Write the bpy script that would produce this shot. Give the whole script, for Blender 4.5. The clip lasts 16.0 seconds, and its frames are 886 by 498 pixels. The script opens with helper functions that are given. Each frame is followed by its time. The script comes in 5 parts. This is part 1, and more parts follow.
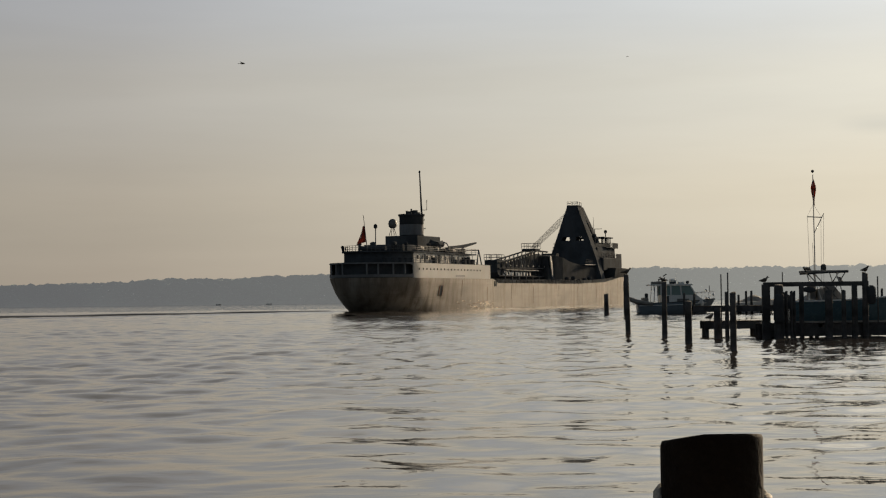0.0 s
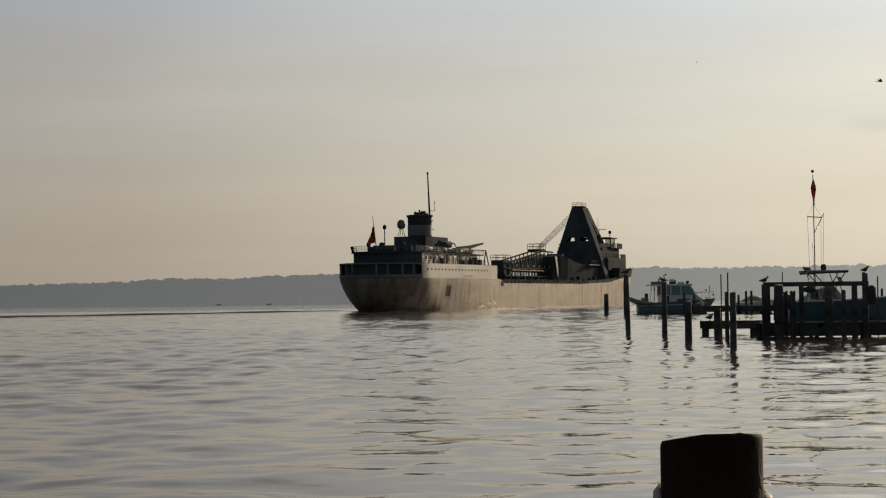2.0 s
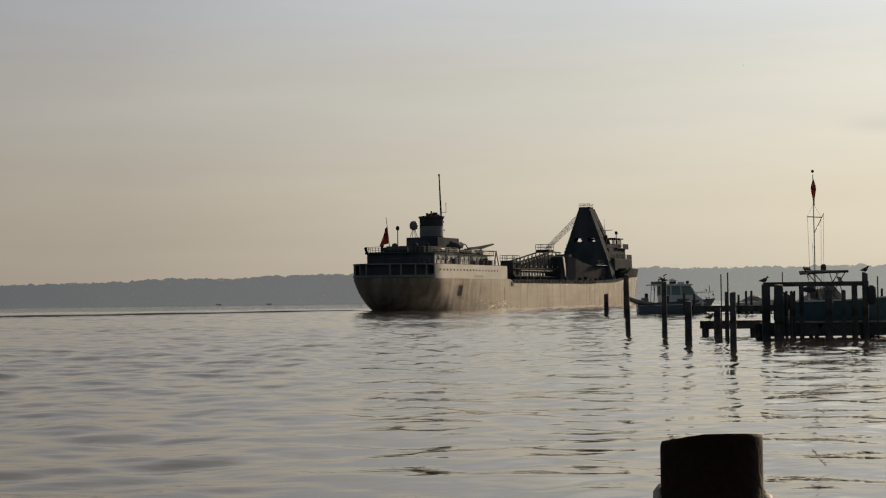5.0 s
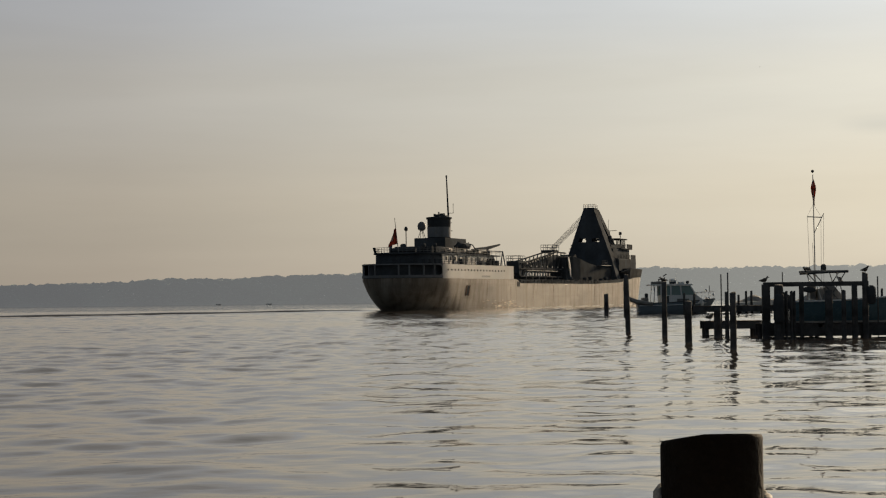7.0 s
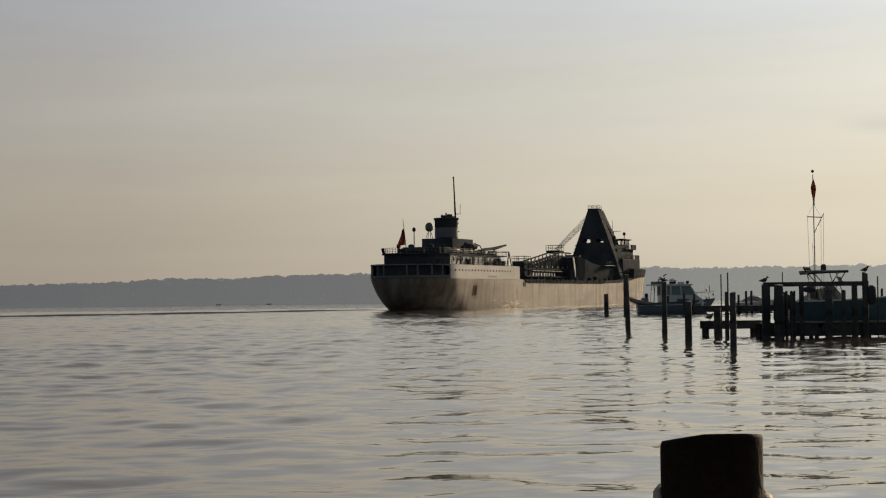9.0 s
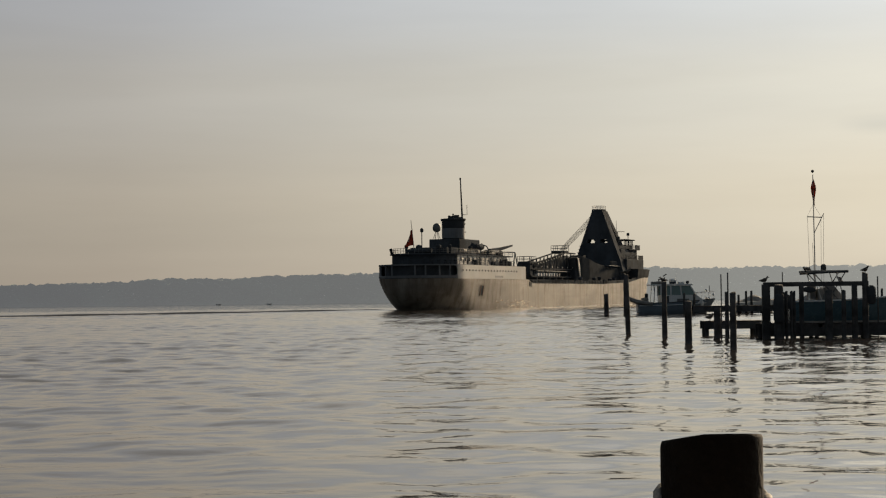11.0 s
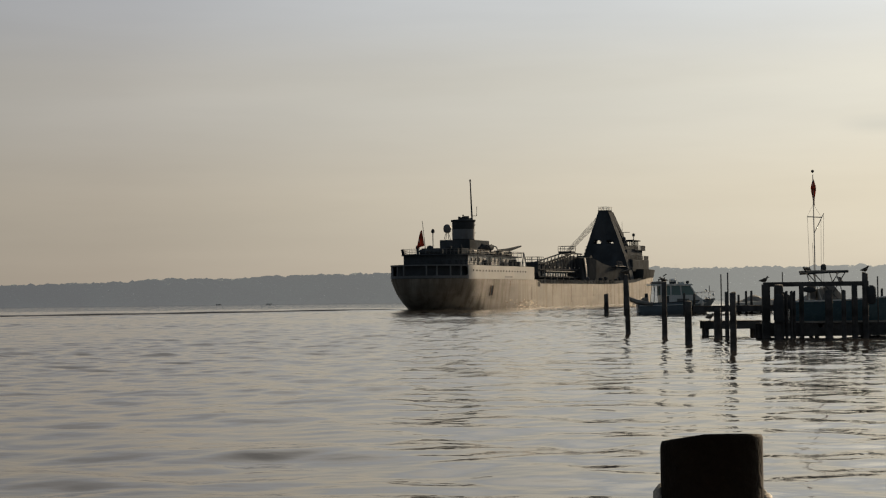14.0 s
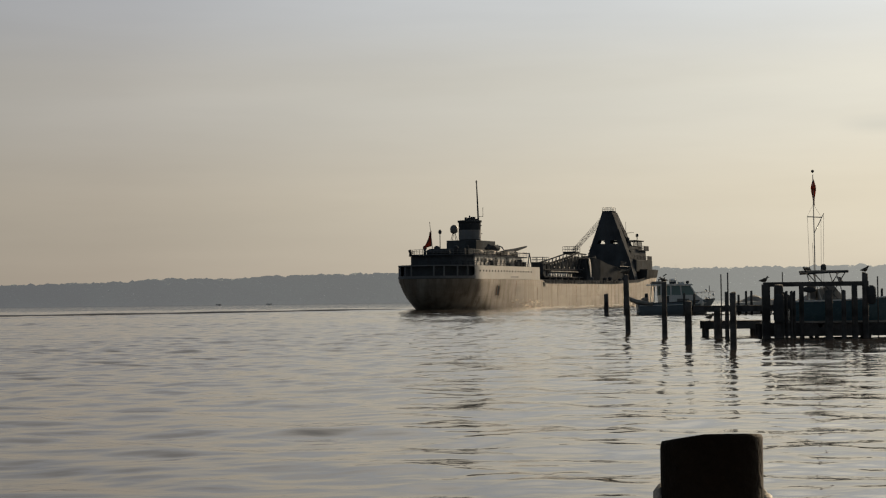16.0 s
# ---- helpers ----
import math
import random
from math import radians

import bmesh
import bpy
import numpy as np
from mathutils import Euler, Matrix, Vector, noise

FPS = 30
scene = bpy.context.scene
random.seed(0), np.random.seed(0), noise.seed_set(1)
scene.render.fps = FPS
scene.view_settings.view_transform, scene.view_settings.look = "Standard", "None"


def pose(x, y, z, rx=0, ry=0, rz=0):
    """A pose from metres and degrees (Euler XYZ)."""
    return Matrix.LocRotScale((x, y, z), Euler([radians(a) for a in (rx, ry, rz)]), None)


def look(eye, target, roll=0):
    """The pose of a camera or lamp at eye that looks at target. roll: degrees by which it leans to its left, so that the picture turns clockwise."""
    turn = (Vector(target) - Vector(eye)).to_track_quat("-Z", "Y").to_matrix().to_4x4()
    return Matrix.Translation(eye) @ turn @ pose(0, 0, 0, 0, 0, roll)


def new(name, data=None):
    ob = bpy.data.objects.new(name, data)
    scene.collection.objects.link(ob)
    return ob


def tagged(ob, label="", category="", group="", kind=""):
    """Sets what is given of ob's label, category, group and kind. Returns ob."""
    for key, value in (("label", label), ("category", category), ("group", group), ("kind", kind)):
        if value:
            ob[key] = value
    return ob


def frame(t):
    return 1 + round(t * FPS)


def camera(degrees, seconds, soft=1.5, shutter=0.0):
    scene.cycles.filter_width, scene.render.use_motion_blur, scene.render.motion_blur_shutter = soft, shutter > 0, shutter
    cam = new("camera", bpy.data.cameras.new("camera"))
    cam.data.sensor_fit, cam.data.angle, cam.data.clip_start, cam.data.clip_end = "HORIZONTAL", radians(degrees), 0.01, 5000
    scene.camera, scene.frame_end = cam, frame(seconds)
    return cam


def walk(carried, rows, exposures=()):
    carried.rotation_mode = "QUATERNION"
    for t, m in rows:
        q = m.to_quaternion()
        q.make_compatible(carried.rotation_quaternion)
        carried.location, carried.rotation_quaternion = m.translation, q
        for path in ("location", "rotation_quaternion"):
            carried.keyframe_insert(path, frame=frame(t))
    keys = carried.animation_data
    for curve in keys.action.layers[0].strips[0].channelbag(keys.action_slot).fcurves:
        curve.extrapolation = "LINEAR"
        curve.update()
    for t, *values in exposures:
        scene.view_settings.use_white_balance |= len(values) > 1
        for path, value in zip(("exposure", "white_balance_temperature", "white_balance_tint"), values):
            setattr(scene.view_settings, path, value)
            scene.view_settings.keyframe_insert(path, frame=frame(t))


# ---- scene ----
# ---- camera ----
HEIGHT = 2.6
EYE = (0, 0, HEIGHT)
cam = camera(29.3, 16.0, soft=1.2)
AIM = look(EYE, (0, 100, HEIGHT + 100 * math.tan(radians(1.623))), -0.69)
walk(cam, [(0, AIM), (16, AIM)])

# ---- light ----
SUN_AZ, SUN_EL = radians(33), radians(16)      # clockwise from +y
SUN_DIR = Vector((math.sin(SUN_AZ) * math.cos(SUN_EL), math.cos(SUN_AZ) * math.cos(SUN_EL), math.sin(SUN_EL)))


def node(tree, kind, **values):
    n = tree.nodes.new(kind)
    for k, v in values.items():
        if k == "op":
            n.operation = v
        elif k == "blend":
            n.blend_type = v
        else:
            n.inputs[k].default_value = v
    return n


def mixed(tree, fac, a, b, blend="MIX"):
    n = tree.nodes.new("ShaderNodeMix")
    n.data_type = "RGBA"
    n.blend_type = blend
    for sock, v in ((n.inputs[0], fac), (n.inputs[6], a), (n.inputs[7], b)):
        if hasattr(v, "links"):
            tree.links.new(v, sock)
        else:
            sock.default_value = v
    return n.outputs[2]


def calc(tree, op, a, b=0.0, clamp=False):
    n = tree.nodes.new("ShaderNodeMath")
    n.operation, n.use_clamp = op, clamp
    for sock, v in ((n.inputs[0], a), (n.inputs[1], b)):
        if hasattr(v, "links"):
            tree.links.new(v, sock)
        else:
            sock.default_value = v
    return n.outputs[0]


def ramp(tree, fac, stops, smooth=True):
    n = tree.nodes.new("ShaderNodeValToRGB")
    cr = n.color_ramp
    cr.interpolation = "B_SPLINE" if smooth == "spline" else ("EASE" if smooth else "LINEAR")
    while len(cr.elements) < len(stops):
        cr.elements.new(0.5)
    for e, (p, c) in zip(cr.elements, stops):
        e.position = p
        e.color = (*c, 1) if not isinstance(c, (int, float)) else (c, c, c, 1)
    tree.links.new(fac, n.inputs[0])
    return n.outputs[0]


def make_world():
    w = bpy.data.worlds.new("hazy_morning_sky")
    scene.world = w
    w.use_nodes = True
    t = w.node_tree
    t.nodes.clear()
    out = t.nodes.new("ShaderNodeOutputWorld")
    bg = t.nodes.new("ShaderNodeBackground")
    t.links.new(bg.outputs[0], out.inputs[0])
    sky = t.nodes.new("ShaderNodeTexSky")
    sky.sky_type, sky.sun_disc = "NISHITA", False
    sky.sun_elevation, sky.sun_rotation = SUN_EL, SUN_AZ
    sky.air_density, sky.dust_density, sky.ozone_density = 1.0, 4.0, 1.0
    coord = t.nodes.new("ShaderNodeTexCoord")
    sep = t.nodes.new("ShaderNodeSeparateXYZ")
    t.links.new(coord.outputs["Generated"], sep.inputs[0])
    # thin morning haze: greyer aloft, peach near the horizon, brighter towards the sun
    up = calc(t, "MAXIMUM", sep.outputs[2], 0.0)
    haze = ramp(t, up, HAZE_UP)
    dot = t.nodes.new("ShaderNodeVectorMath")
    dot.operation = "DOT_PRODUCT"
    t.links.new(coord.outputs["Generated"], dot.inputs[0])
    dot.inputs[1].default_value = (math.sin(radians(33)), math.cos(radians(33)), 0.05)
    toward = calc(t, "MULTIPLY_ADD", dot.outputs["Value"], 0.5)
    t.nodes[-1].inputs[2].default_value = 0.5
    lift = ramp(t, toward, HAZE_AZ, smooth=False)
    haze = mixed(t, 1.0, haze, lift, "MULTIPLY")
    # the wide aureole of the veiled sun, above the view
    near = ramp(t, toward, [(0.87, 0.0), (0.985, 1.0)], smooth=False)
    high = ramp(t, up, [(0.172, 0.0), (0.25, 1.0)], smooth=False)
    aureole = mixed(t, calc(t, "MULTIPLY", near, high), (1, 1, 1, 1), (2.7, 2.52, 2.2, 1))
    haze = mixed(t, 1.0, haze, aureole, "MULTIPLY")
    # faint high cloud streaks
    mapn = t.nodes.new("ShaderNodeMapping")
    mapn.inputs["Scale"].default_value = (1.6, 1.6, 13)
    mapn.inputs["Rotation"].default_value = (0.10, 0.12, 0.4)
    t.links.new(coord.outputs["Generated"], mapn.inputs[0])
    nz = node(t, "ShaderNodeTexNoise", Scale=2.3, Detail=5.0, Roughness=0.55)
    t.links.new(mapn.outputs[0], nz.inputs[0])
    streak = ramp(t, nz.outputs[0], [(0.3, 0.955), (0.7, 1.045)], smooth=False)
    haze = mixed(t, 1.0, haze, streak, "MULTIPLY")
    # one small grey cloud low over the lake
    off = t.nodes.new("ShaderNodeVectorMath")
    off.operation = "SUBTRACT"
    t.links.new(coord.outputs["Generated"], off.inputs[0])
    off.inputs[1].default_value = (0.2505, 0.9634, 0.0955)
    mapc = t.nodes.new("ShaderNodeMapping")
    mapc.inputs["Scale"].default_value = (24, 6, 95)
    mapc.inputs["Rotation"].default_value = (0, 0.16, 0)
    t.links.new(off.outputs[0], mapc.inputs[0])
    far = t.nodes.new("ShaderNodeVectorMath")
    far.operation = "LENGTH"
    t.links.new(mapc.outputs[0], far.inputs[0])
    wisp = calc(t, "ADD", far.outputs["Value"], calc(t, "MULTIPLY", nz.outputs[0], 0.5))
    haze = mixed(t, 1.0, haze, ramp(t, wisp, [(0.25, (0.875, 0.895, 0.92)), (1.15, (1.0, 1.0, 1.0))]), "MULTIPLY")
    nish = mixed(t, 1.0, sky.outputs[0], (SKY_GAIN, SKY_GAIN, SKY_GAIN, 1), "MULTIPLY")
    t.links.new(mixed(t, 0.94, nish, haze), bg.inputs[0])
    bg.inputs[1].default_value = 1.0
    sun = new("sun", bpy.data.lights.new("sun", "SUN"))
    sun.data.energy, sun.data.angle, sun.data.color = SUN_POWER, radians(6.0), (1.0, 0.77, 0.51)
    sun.matrix_world = look((0, 0, 0), -SUN_DIR)
    sun.location = SUN_DIR * 400


SKY_GAIN = 0.06
SUN_POWER = 5.0
HAZE_UP = [(0.0, (0.555, 0.49, 0.395)), (0.05, (0.59, 0.54, 0.445)), (0.12, (0.602, 0.588, 0.535)), (0.175, (0.575, 0.60, 0.62)), (0.22, (0.60, 0.60, 0.585)), (0.42, (0.63, 0.625, 0.595)), (1.0, (0.24, 0.29, 0.34))]
HAZE_AZ = [(0.0, (0.21, 0.25, 0.29)), (0.25, (0.19, 0.225, 0.26)), (0.5, (0.13, 0.15, 0.17)), (0.7, (0.20, 0.205, 0.21)), (0.82, (0.63, 0.615, 0.615)), (0.86, (0.725, 0.705, 0.705)), (0.93, (1.0, 0.995, 0.98)), (0.98, (1.22, 1.235, 1.215)), (1.0, (1.38, 1.39, 1.34))]
make_world()


# ---- materials ----
def material(name, color, rough=0.6, metal=0.0, vary=0.25, scale=3.0, bump=0.0, bump_scale=30.0, stain=None, streak=0.0, glow=None, spec=0.3, ior=1.5):
    """A painted or raw surface: base colour with grain, larger blotches, optional stains that run down, and fine relief."""
    m = bpy.data.materials.new(name)
    m.use_nodes = True
    t = m.node_tree
    b = t.nodes["Principled BSDF"]
    coord = t.nodes.new("ShaderNodeTexCoord").outputs["Object"]
    big = node(t, "ShaderNodeTexNoise", Scale=scale * 0.25, Detail=4.0)
    t.links.new(coord, big.inputs[0])
    fine = node(t, "ShaderNodeTexNoise", Scale=scale * 3, Detail=6.0, Roughness=0.65)
    t.links.new(coord, fine.inputs[0])
    info = t.nodes.new("ShaderNodeObjectInfo").outputs["Random"]
    lo, hi = tuple(c * (1 - vary) for c in color), tuple(min(1, c * (1 + vary)) for c in color)
    c1 = ramp(t, big.outputs[0], [(0.3, lo), (0.7, hi)])
    g = ramp(t, fine.outputs[0], [(0.25, 1 - vary * 0.7), (0.75, 1 + vary * 0.5)], smooth=False)
    col = mixed(t, 1.0, c1, g, "MULTIPLY")
    tone = calc(t, "MULTIPLY_ADD", info, vary * 0.6)
    t.nodes[-1].inputs[2].default_value = 1 - vary * 0.3
    rgb = t.nodes.new("ShaderNodeCombineColor")
    for i in range(3):
        t.links.new(tone, rgb.inputs[i])
    col = mixed(t, 1.0, col, rgb.outputs[0], "MULTIPLY")
    if stain:
        mp = t.nodes.new("ShaderNodeMapping")
        mp.inputs["Scale"].default_value = (0.5, 0.5, 0.06) if streak else (0.4, 0.4, 0.4)
        t.links.new(coord, mp.inputs[0])
        sn = node(t, "ShaderNodeTexNoise", Scale=1.6, Detail=7.0, Roughness=0.7)
        t.links.new(mp.outputs[0], sn.inputs[0])
        f = ramp(t, sn.outputs[0], [(0.48, 0.0), (0.72, 1.0)], smooth=False)
        col = mixed(t, calc(t, "MULTIPLY", f, streak or 0.6), col, (*stain, 1))
    t.links.new(col, b.inputs["Base Color"])
    b.inputs["Metallic"].default_value = metal
    b.inputs["Specular IOR Level"].default_value = spec
    b.inputs["IOR"].default_value = ior
    rr = ramp(t, fine.outputs[0], [(0.2, max(0.02, rough - 0.12)), (0.8, min(1, rough + 0.12))], smooth=False)
    t.links.new(rr, b.inputs["Roughness"])
    if bump:
        bn = node(t, "ShaderNodeTexNoise", Scale=bump_scale, Detail=4.0)
        t.links.new(coord, bn.inputs[0])
        bp = node(t, "ShaderNodeBump", Strength=bump, Distance=0.02)
        t.links.new(bn.outputs[0], bp.inputs["Height"])
        t.links.new(bp.outputs[0], b.inputs["Normal"])
    if glow:
        b.inputs["Emission Color"].default_value = (*glow[:3], 1)
        b.inputs["Emission Strength"].default_value = glow[3]
    return m


def make_water():
    m = bpy.data.materials.new("lake_water")
    m.use_nodes = True
    t = m.node_tree
    b = t.nodes["Principled BSDF"]
    b.inputs["Base Color"].default_value = (0.062, 0.056, 0.05, 1)
    b.inputs["Roughness"].default_value = 0.025
    b.inputs["IOR"].default_value = 1.333
    coord = t.nodes.new("ShaderNodeTexCoord").outputs["Object"]
    geo = t.nodes.new("ShaderNodeNewGeometry").outputs["Position"]
    bumps = None
    for src, sc, st, sz in ((coord, 0.9, 1.3, (0.7, 1.4, 1)), (geo, 2.6, 0.95, (0.8, 1.2, 1)), (coord, 0.16, 1.4, (0.5, 1.6, 1))):
        mp = t.nodes.new("ShaderNodeMapping")
        mp.inputs["Scale"].default_value = sz
        mp.inputs["Rotation"].default_value = (0, 0, 0.12)
        t.links.new(src, mp.inputs[0])
        n = node(t, "ShaderNodeTexNoise", Scale=sc, Detail=2.0, Roughness=0.5)
        t.links.new(mp.outputs[0], n.inputs[0])
        v = calc(t, "MULTIPLY", n.outputs[0], st)
        bumps = v if bumps is None else calc(t, "ADD", bumps, v)
    length = t.nodes.new("ShaderNodeVectorMath")
    length.operation = "LENGTH"
    t.links.new(geo, length.inputs[0])
    offshore = calc(t, "MULTIPLY_ADD", length.outputs["Value"], 1 / 350, True)
    t.nodes[-1].inputs[2].default_value = -0.45
    mp = t.nodes.new("ShaderNodeMapping")
    mp.inputs["Scale"].default_value = (0.5, 1.2, 1)
    t.links.new(coord, mp.inputs[0])
    chop = node(t, "ShaderNodeTexNoise", Scale=0.5, Detail=3.0, Roughness=0.6)
    t.links.new(mp.outputs[0], chop.inputs[0])
    open_water = calc(t, "MULTIPLY_ADD", length.outputs["Value"], 1 / 70, True)
    t.nodes[-1].inputs[2].default_value = -0.45
    gain = calc(t, "MULTIPLY_ADD", open_water, 0.9)
    t.nodes[-1].inputs[2].default_value = 0.5
    bumps = calc(t, "MULTIPLY", bumps, gain)
    bumps = calc(t, "ADD", bumps, calc(t, "MULTIPLY", calc(t, "MULTIPLY", chop.outputs[0], offshore), CHOP))
    bp = node(t, "ShaderNodeBump", Strength=1.0, Distance=WATER_BUMP)
    t.links.new(bumps, bp.inputs["Height"])
    t.links.new(bp.outputs[0], b.inputs["Normal"])
    return m


def make_hull_paint():
    """Tan hull paint, blotched plate by plate, with brown runs down the side and a scuffed, faintly glossy skin."""
    m = bpy.data.materials.new("weathered_hull_paint")
    m.use_nodes = True
    t = m.node_tree
    b = t.nodes["Principled BSDF"]
    coord = t.nodes.new("ShaderNodeTexCoord").outputs["Object"]

    def noise(size, scale, detail, rough=0.6):
        mp = t.nodes.new("ShaderNodeMapping")
        mp.inputs["Scale"].default_value = size
        t.links.new(coord, mp.inputs[0])
        n = node(t, "ShaderNodeTexNoise", Scale=scale, Detail=detail, Roughness=rough)
        t.links.new(mp.outputs[0], n.inputs[0])
        return n.outputs[0]
    blotch = noise((0.10, 0.10, 0.30), 1.0, 4.0)
    runs = ramp(t, noise((0.42, 0.42, 0.055), 1.2, 5.0, 0.65), [(0.46, 0.0), (0.64, 1.0)], smooth=False)
    bands = ramp(t, noise((0.03, 0.03, 1.1), 1.0, 3.0), [(0.55, 0.0), (0.68, 1.0)], smooth=False)

    def weathered(dull, clean, rust):
        c = ramp(t, blotch, [(0.32, dull), (0.68, clean)], smooth=False)
        c = mixed(t, calc(t, "MULTIPLY", runs, 0.7), c, (*rust, 1))
        return mixed(t, calc(t, "MULTIPLY", bands, 0.35), c, (*rust, 1))
    t.links.new(weathered((0.175, 0.15, 0.122), (0.335, 0.29, 0.235), (0.095, 0.064, 0.044)), b.inputs["Base Color"])
    t.links.new(ramp(t, runs, [(0.0, 0.45), (1.0, 0.6)], smooth=False), b.inputs["Roughness"])
    b.inputs["Specular IOR Level"].default_value = 0.35
    return m


WATER_BUMP = 0.014
CHOP = 7.0
WATER = make_water()
HULL = make_hull_paint()
WHITE = material("aged_white_paint", (0.34, 0.335, 0.325), 0.4, spec=0.7, vary=0.1, scale=0.8, stain=(0.35, 0.24, 0.15), streak=0.3)
DARK = material("dark_deck_paint", (0.078, 0.088, 0.1), 0.9, spec=0.2, ior=1.08, vary=0.3, scale=0.8, stain=(0.075, 0.07, 0.068), streak=0.5)
BLACK = material("black_paint", (0.065, 0.071, 0.078), 0.9, spec=0.2, ior=1.08, vary=0.2, scale=1.5)
STEEL = material("dark_grey_boom_steel", (0.076, 0.086, 0.1), 0.9, spec=0.2, ior=1.08, vary=0.3, scale=1.0, stain=(0.075, 0.07, 0.068), streak=0.5)
MID = material("mid_grey_paint", (0.17, 0.175, 0.18), 0.6, vary=0.2, scale=1.0, stain=(0.08, 0.07, 0.06), streak=0.4)
# Pale paint greyed to carry the shade on stern and funnel band.
SHADED_PALE = material("shaded_pale_paint", (0.21, 0.22, 0.235), 0.8, spec=0.15, vary=0.15, scale=0.8, stain=(0.12, 0.1, 0.085), streak=0.4)
PALE = material("pale_grey_paint", (0.48, 0.47, 0.45), 0.5, vary=0.12, scale=2.0)
RED = material("red_flag_cloth", (0.23, 0.066, 0.044), 0.8, vary=0.12, scale=4.0)
CLOTH = material("white_flag_cloth", (0.7, 0.68, 0.65), 0.8, vary=0.08, scale=4.0)
GLASS = material("dark_window_glass", (0.02, 0.024, 0.028), 0.08, vary=0.1, scale=1.0)
PANE = material("tinted_boat_glass", (0.20, 0.29, 0.29), 0.06, vary=0.05, scale=1.0)
GLINT = material("sun_glint_metal", (0.78, 0.66, 0.52), 0.3, metal=0.9, vary=0.2, scale=2.0)
FOAM = material("white_water_foam", (0.6, 0.6, 0.58), 0.9, spec=0.1, vary=0.15, scale=3.0)
RUST = material("rusty_iron", (0.17, 0.085, 0.05), 0.75, vary=0.35, scale=3.0, bump=0.4)
WOOD = material("wet_dark_timber", (0.085, 0.085, 0.087), 0.85, spec=0.12, ior=1.2, vary=0.4, scale=4.0, bump=0.8, bump_scale=22)
WOODTOP = material("grey_weathered_plank", (0.07, 0.064, 0.058), 0.8, vary=0.3, scale=4.0, bump=0.6, bump_scale=22)
TEAL = material("teal_gelcoat", (0.07, 0.125, 0.155), 0.25, vary=0.08, scale=2.0)
GEL = material("white_gelcoat", (0.72, 0.74, 0.74), 0.25, vary=0.08, scale=2.0)
GREYBLUE = material("grey_blue_gelcoat", (0.17, 0.21, 0.25), 0.3, vary=0.1, scale=2.0)
CANVAS = material("grey_canvas_cover", (0.26, 0.25, 0.235), 0.85, vary=0.2, scale=4.0, bump=0.4, bump_scale=8)
ALU = material("brushed_aluminium", (0.55, 0.55, 0.56), 0.35, metal=0.9, vary=0.1, scale=6.0)
FEATHER = material("grey_brown_feathers", (0.10, 0.09, 0.08), 0.85, vary=0.3, scale=20.0)
CHROME = material("polished_chrome", (0.75, 0.75, 0.76), 0.13, metal=1.0, vary=0.04, scale=4.0)


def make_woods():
    # Distance haze is put into the emission, brighter towards the sun's side.
    m = material("foliage_haze_glow", (0.06, 0.075, 0.06), 0.9, spec=0.05, vary=0.3, scale=0.2, glow=(0.15, 0.15, 0.15, 1.0))
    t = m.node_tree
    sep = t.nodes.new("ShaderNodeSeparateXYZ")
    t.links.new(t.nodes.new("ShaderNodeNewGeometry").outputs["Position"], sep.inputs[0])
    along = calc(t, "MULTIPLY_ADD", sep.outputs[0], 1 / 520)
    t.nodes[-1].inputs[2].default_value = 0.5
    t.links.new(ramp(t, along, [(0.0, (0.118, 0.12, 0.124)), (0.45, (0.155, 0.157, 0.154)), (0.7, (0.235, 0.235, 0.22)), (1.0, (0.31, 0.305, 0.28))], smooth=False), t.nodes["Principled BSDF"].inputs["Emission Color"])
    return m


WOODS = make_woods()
PAVING = material("grey_concrete", (0.22, 0.21, 0.2), 0.85, vary=0.2, scale=1.0, bump=0.3, bump_scale=12)
BLOCKER = material("dark_blocker_wall", (0.09, 0.08, 0.07), 0.85, vary=0.25, scale=1.5, bump=0.4, bump_scale=8)
# Darker timber for the near post, its shade set in the colour.
SHADED_TIMBER = material("shaded_timber", (0.016, 0.013, 0.011), 0.85, spec=0.1, vary=0.4, scale=8.0, bump=0.8, bump_scale=26)
ROPE = material("pale_rope", (0.5, 0.48, 0.44), 0.85, vary=0.25, scale=30, bump=0.8, bump_scale=90)


# ---- mesh tools ----
def thing(name, label, category, m=None, group="", kind=""):
    ob = tagged(new(name), label, category, group, kind)
    if m is not None:
        ob.matrix_basis = m
    return ob


def mesh_of(name, bm, mat, smooth=False):
    bmesh.ops.recalc_face_normals(bm, faces=bm.faces)
    me = bpy.data.meshes.new(name)
    bm.to_mesh(me)
    bm.free()
    me.materials.append(mat)
    if smooth:
        me.polygons.foreach_set("use_smooth", [True] * len(me.polygons))
    return me


def part(name, bm, mat, parent, label="", smooth=False):
    ob = new(name, mesh_of(name, bm, mat, smooth) if isinstance(bm, bmesh.types.BMesh) else bm)
    ob.parent = parent
    if label:
        ob["label"] = label
    return ob


def hexa(bm, pts):
    """A solid with eight corners: four below, four above, both in turn."""
    v = [bm.verts.new(p) for p in pts]
    for f in ((3, 2, 1, 0), (4, 5, 6, 7), (0, 1, 5, 4), (1, 2, 6, 5), (2, 3, 7, 6), (3, 0, 4, 7)):
        bm.faces.new([v[i] for i in f])
    return v


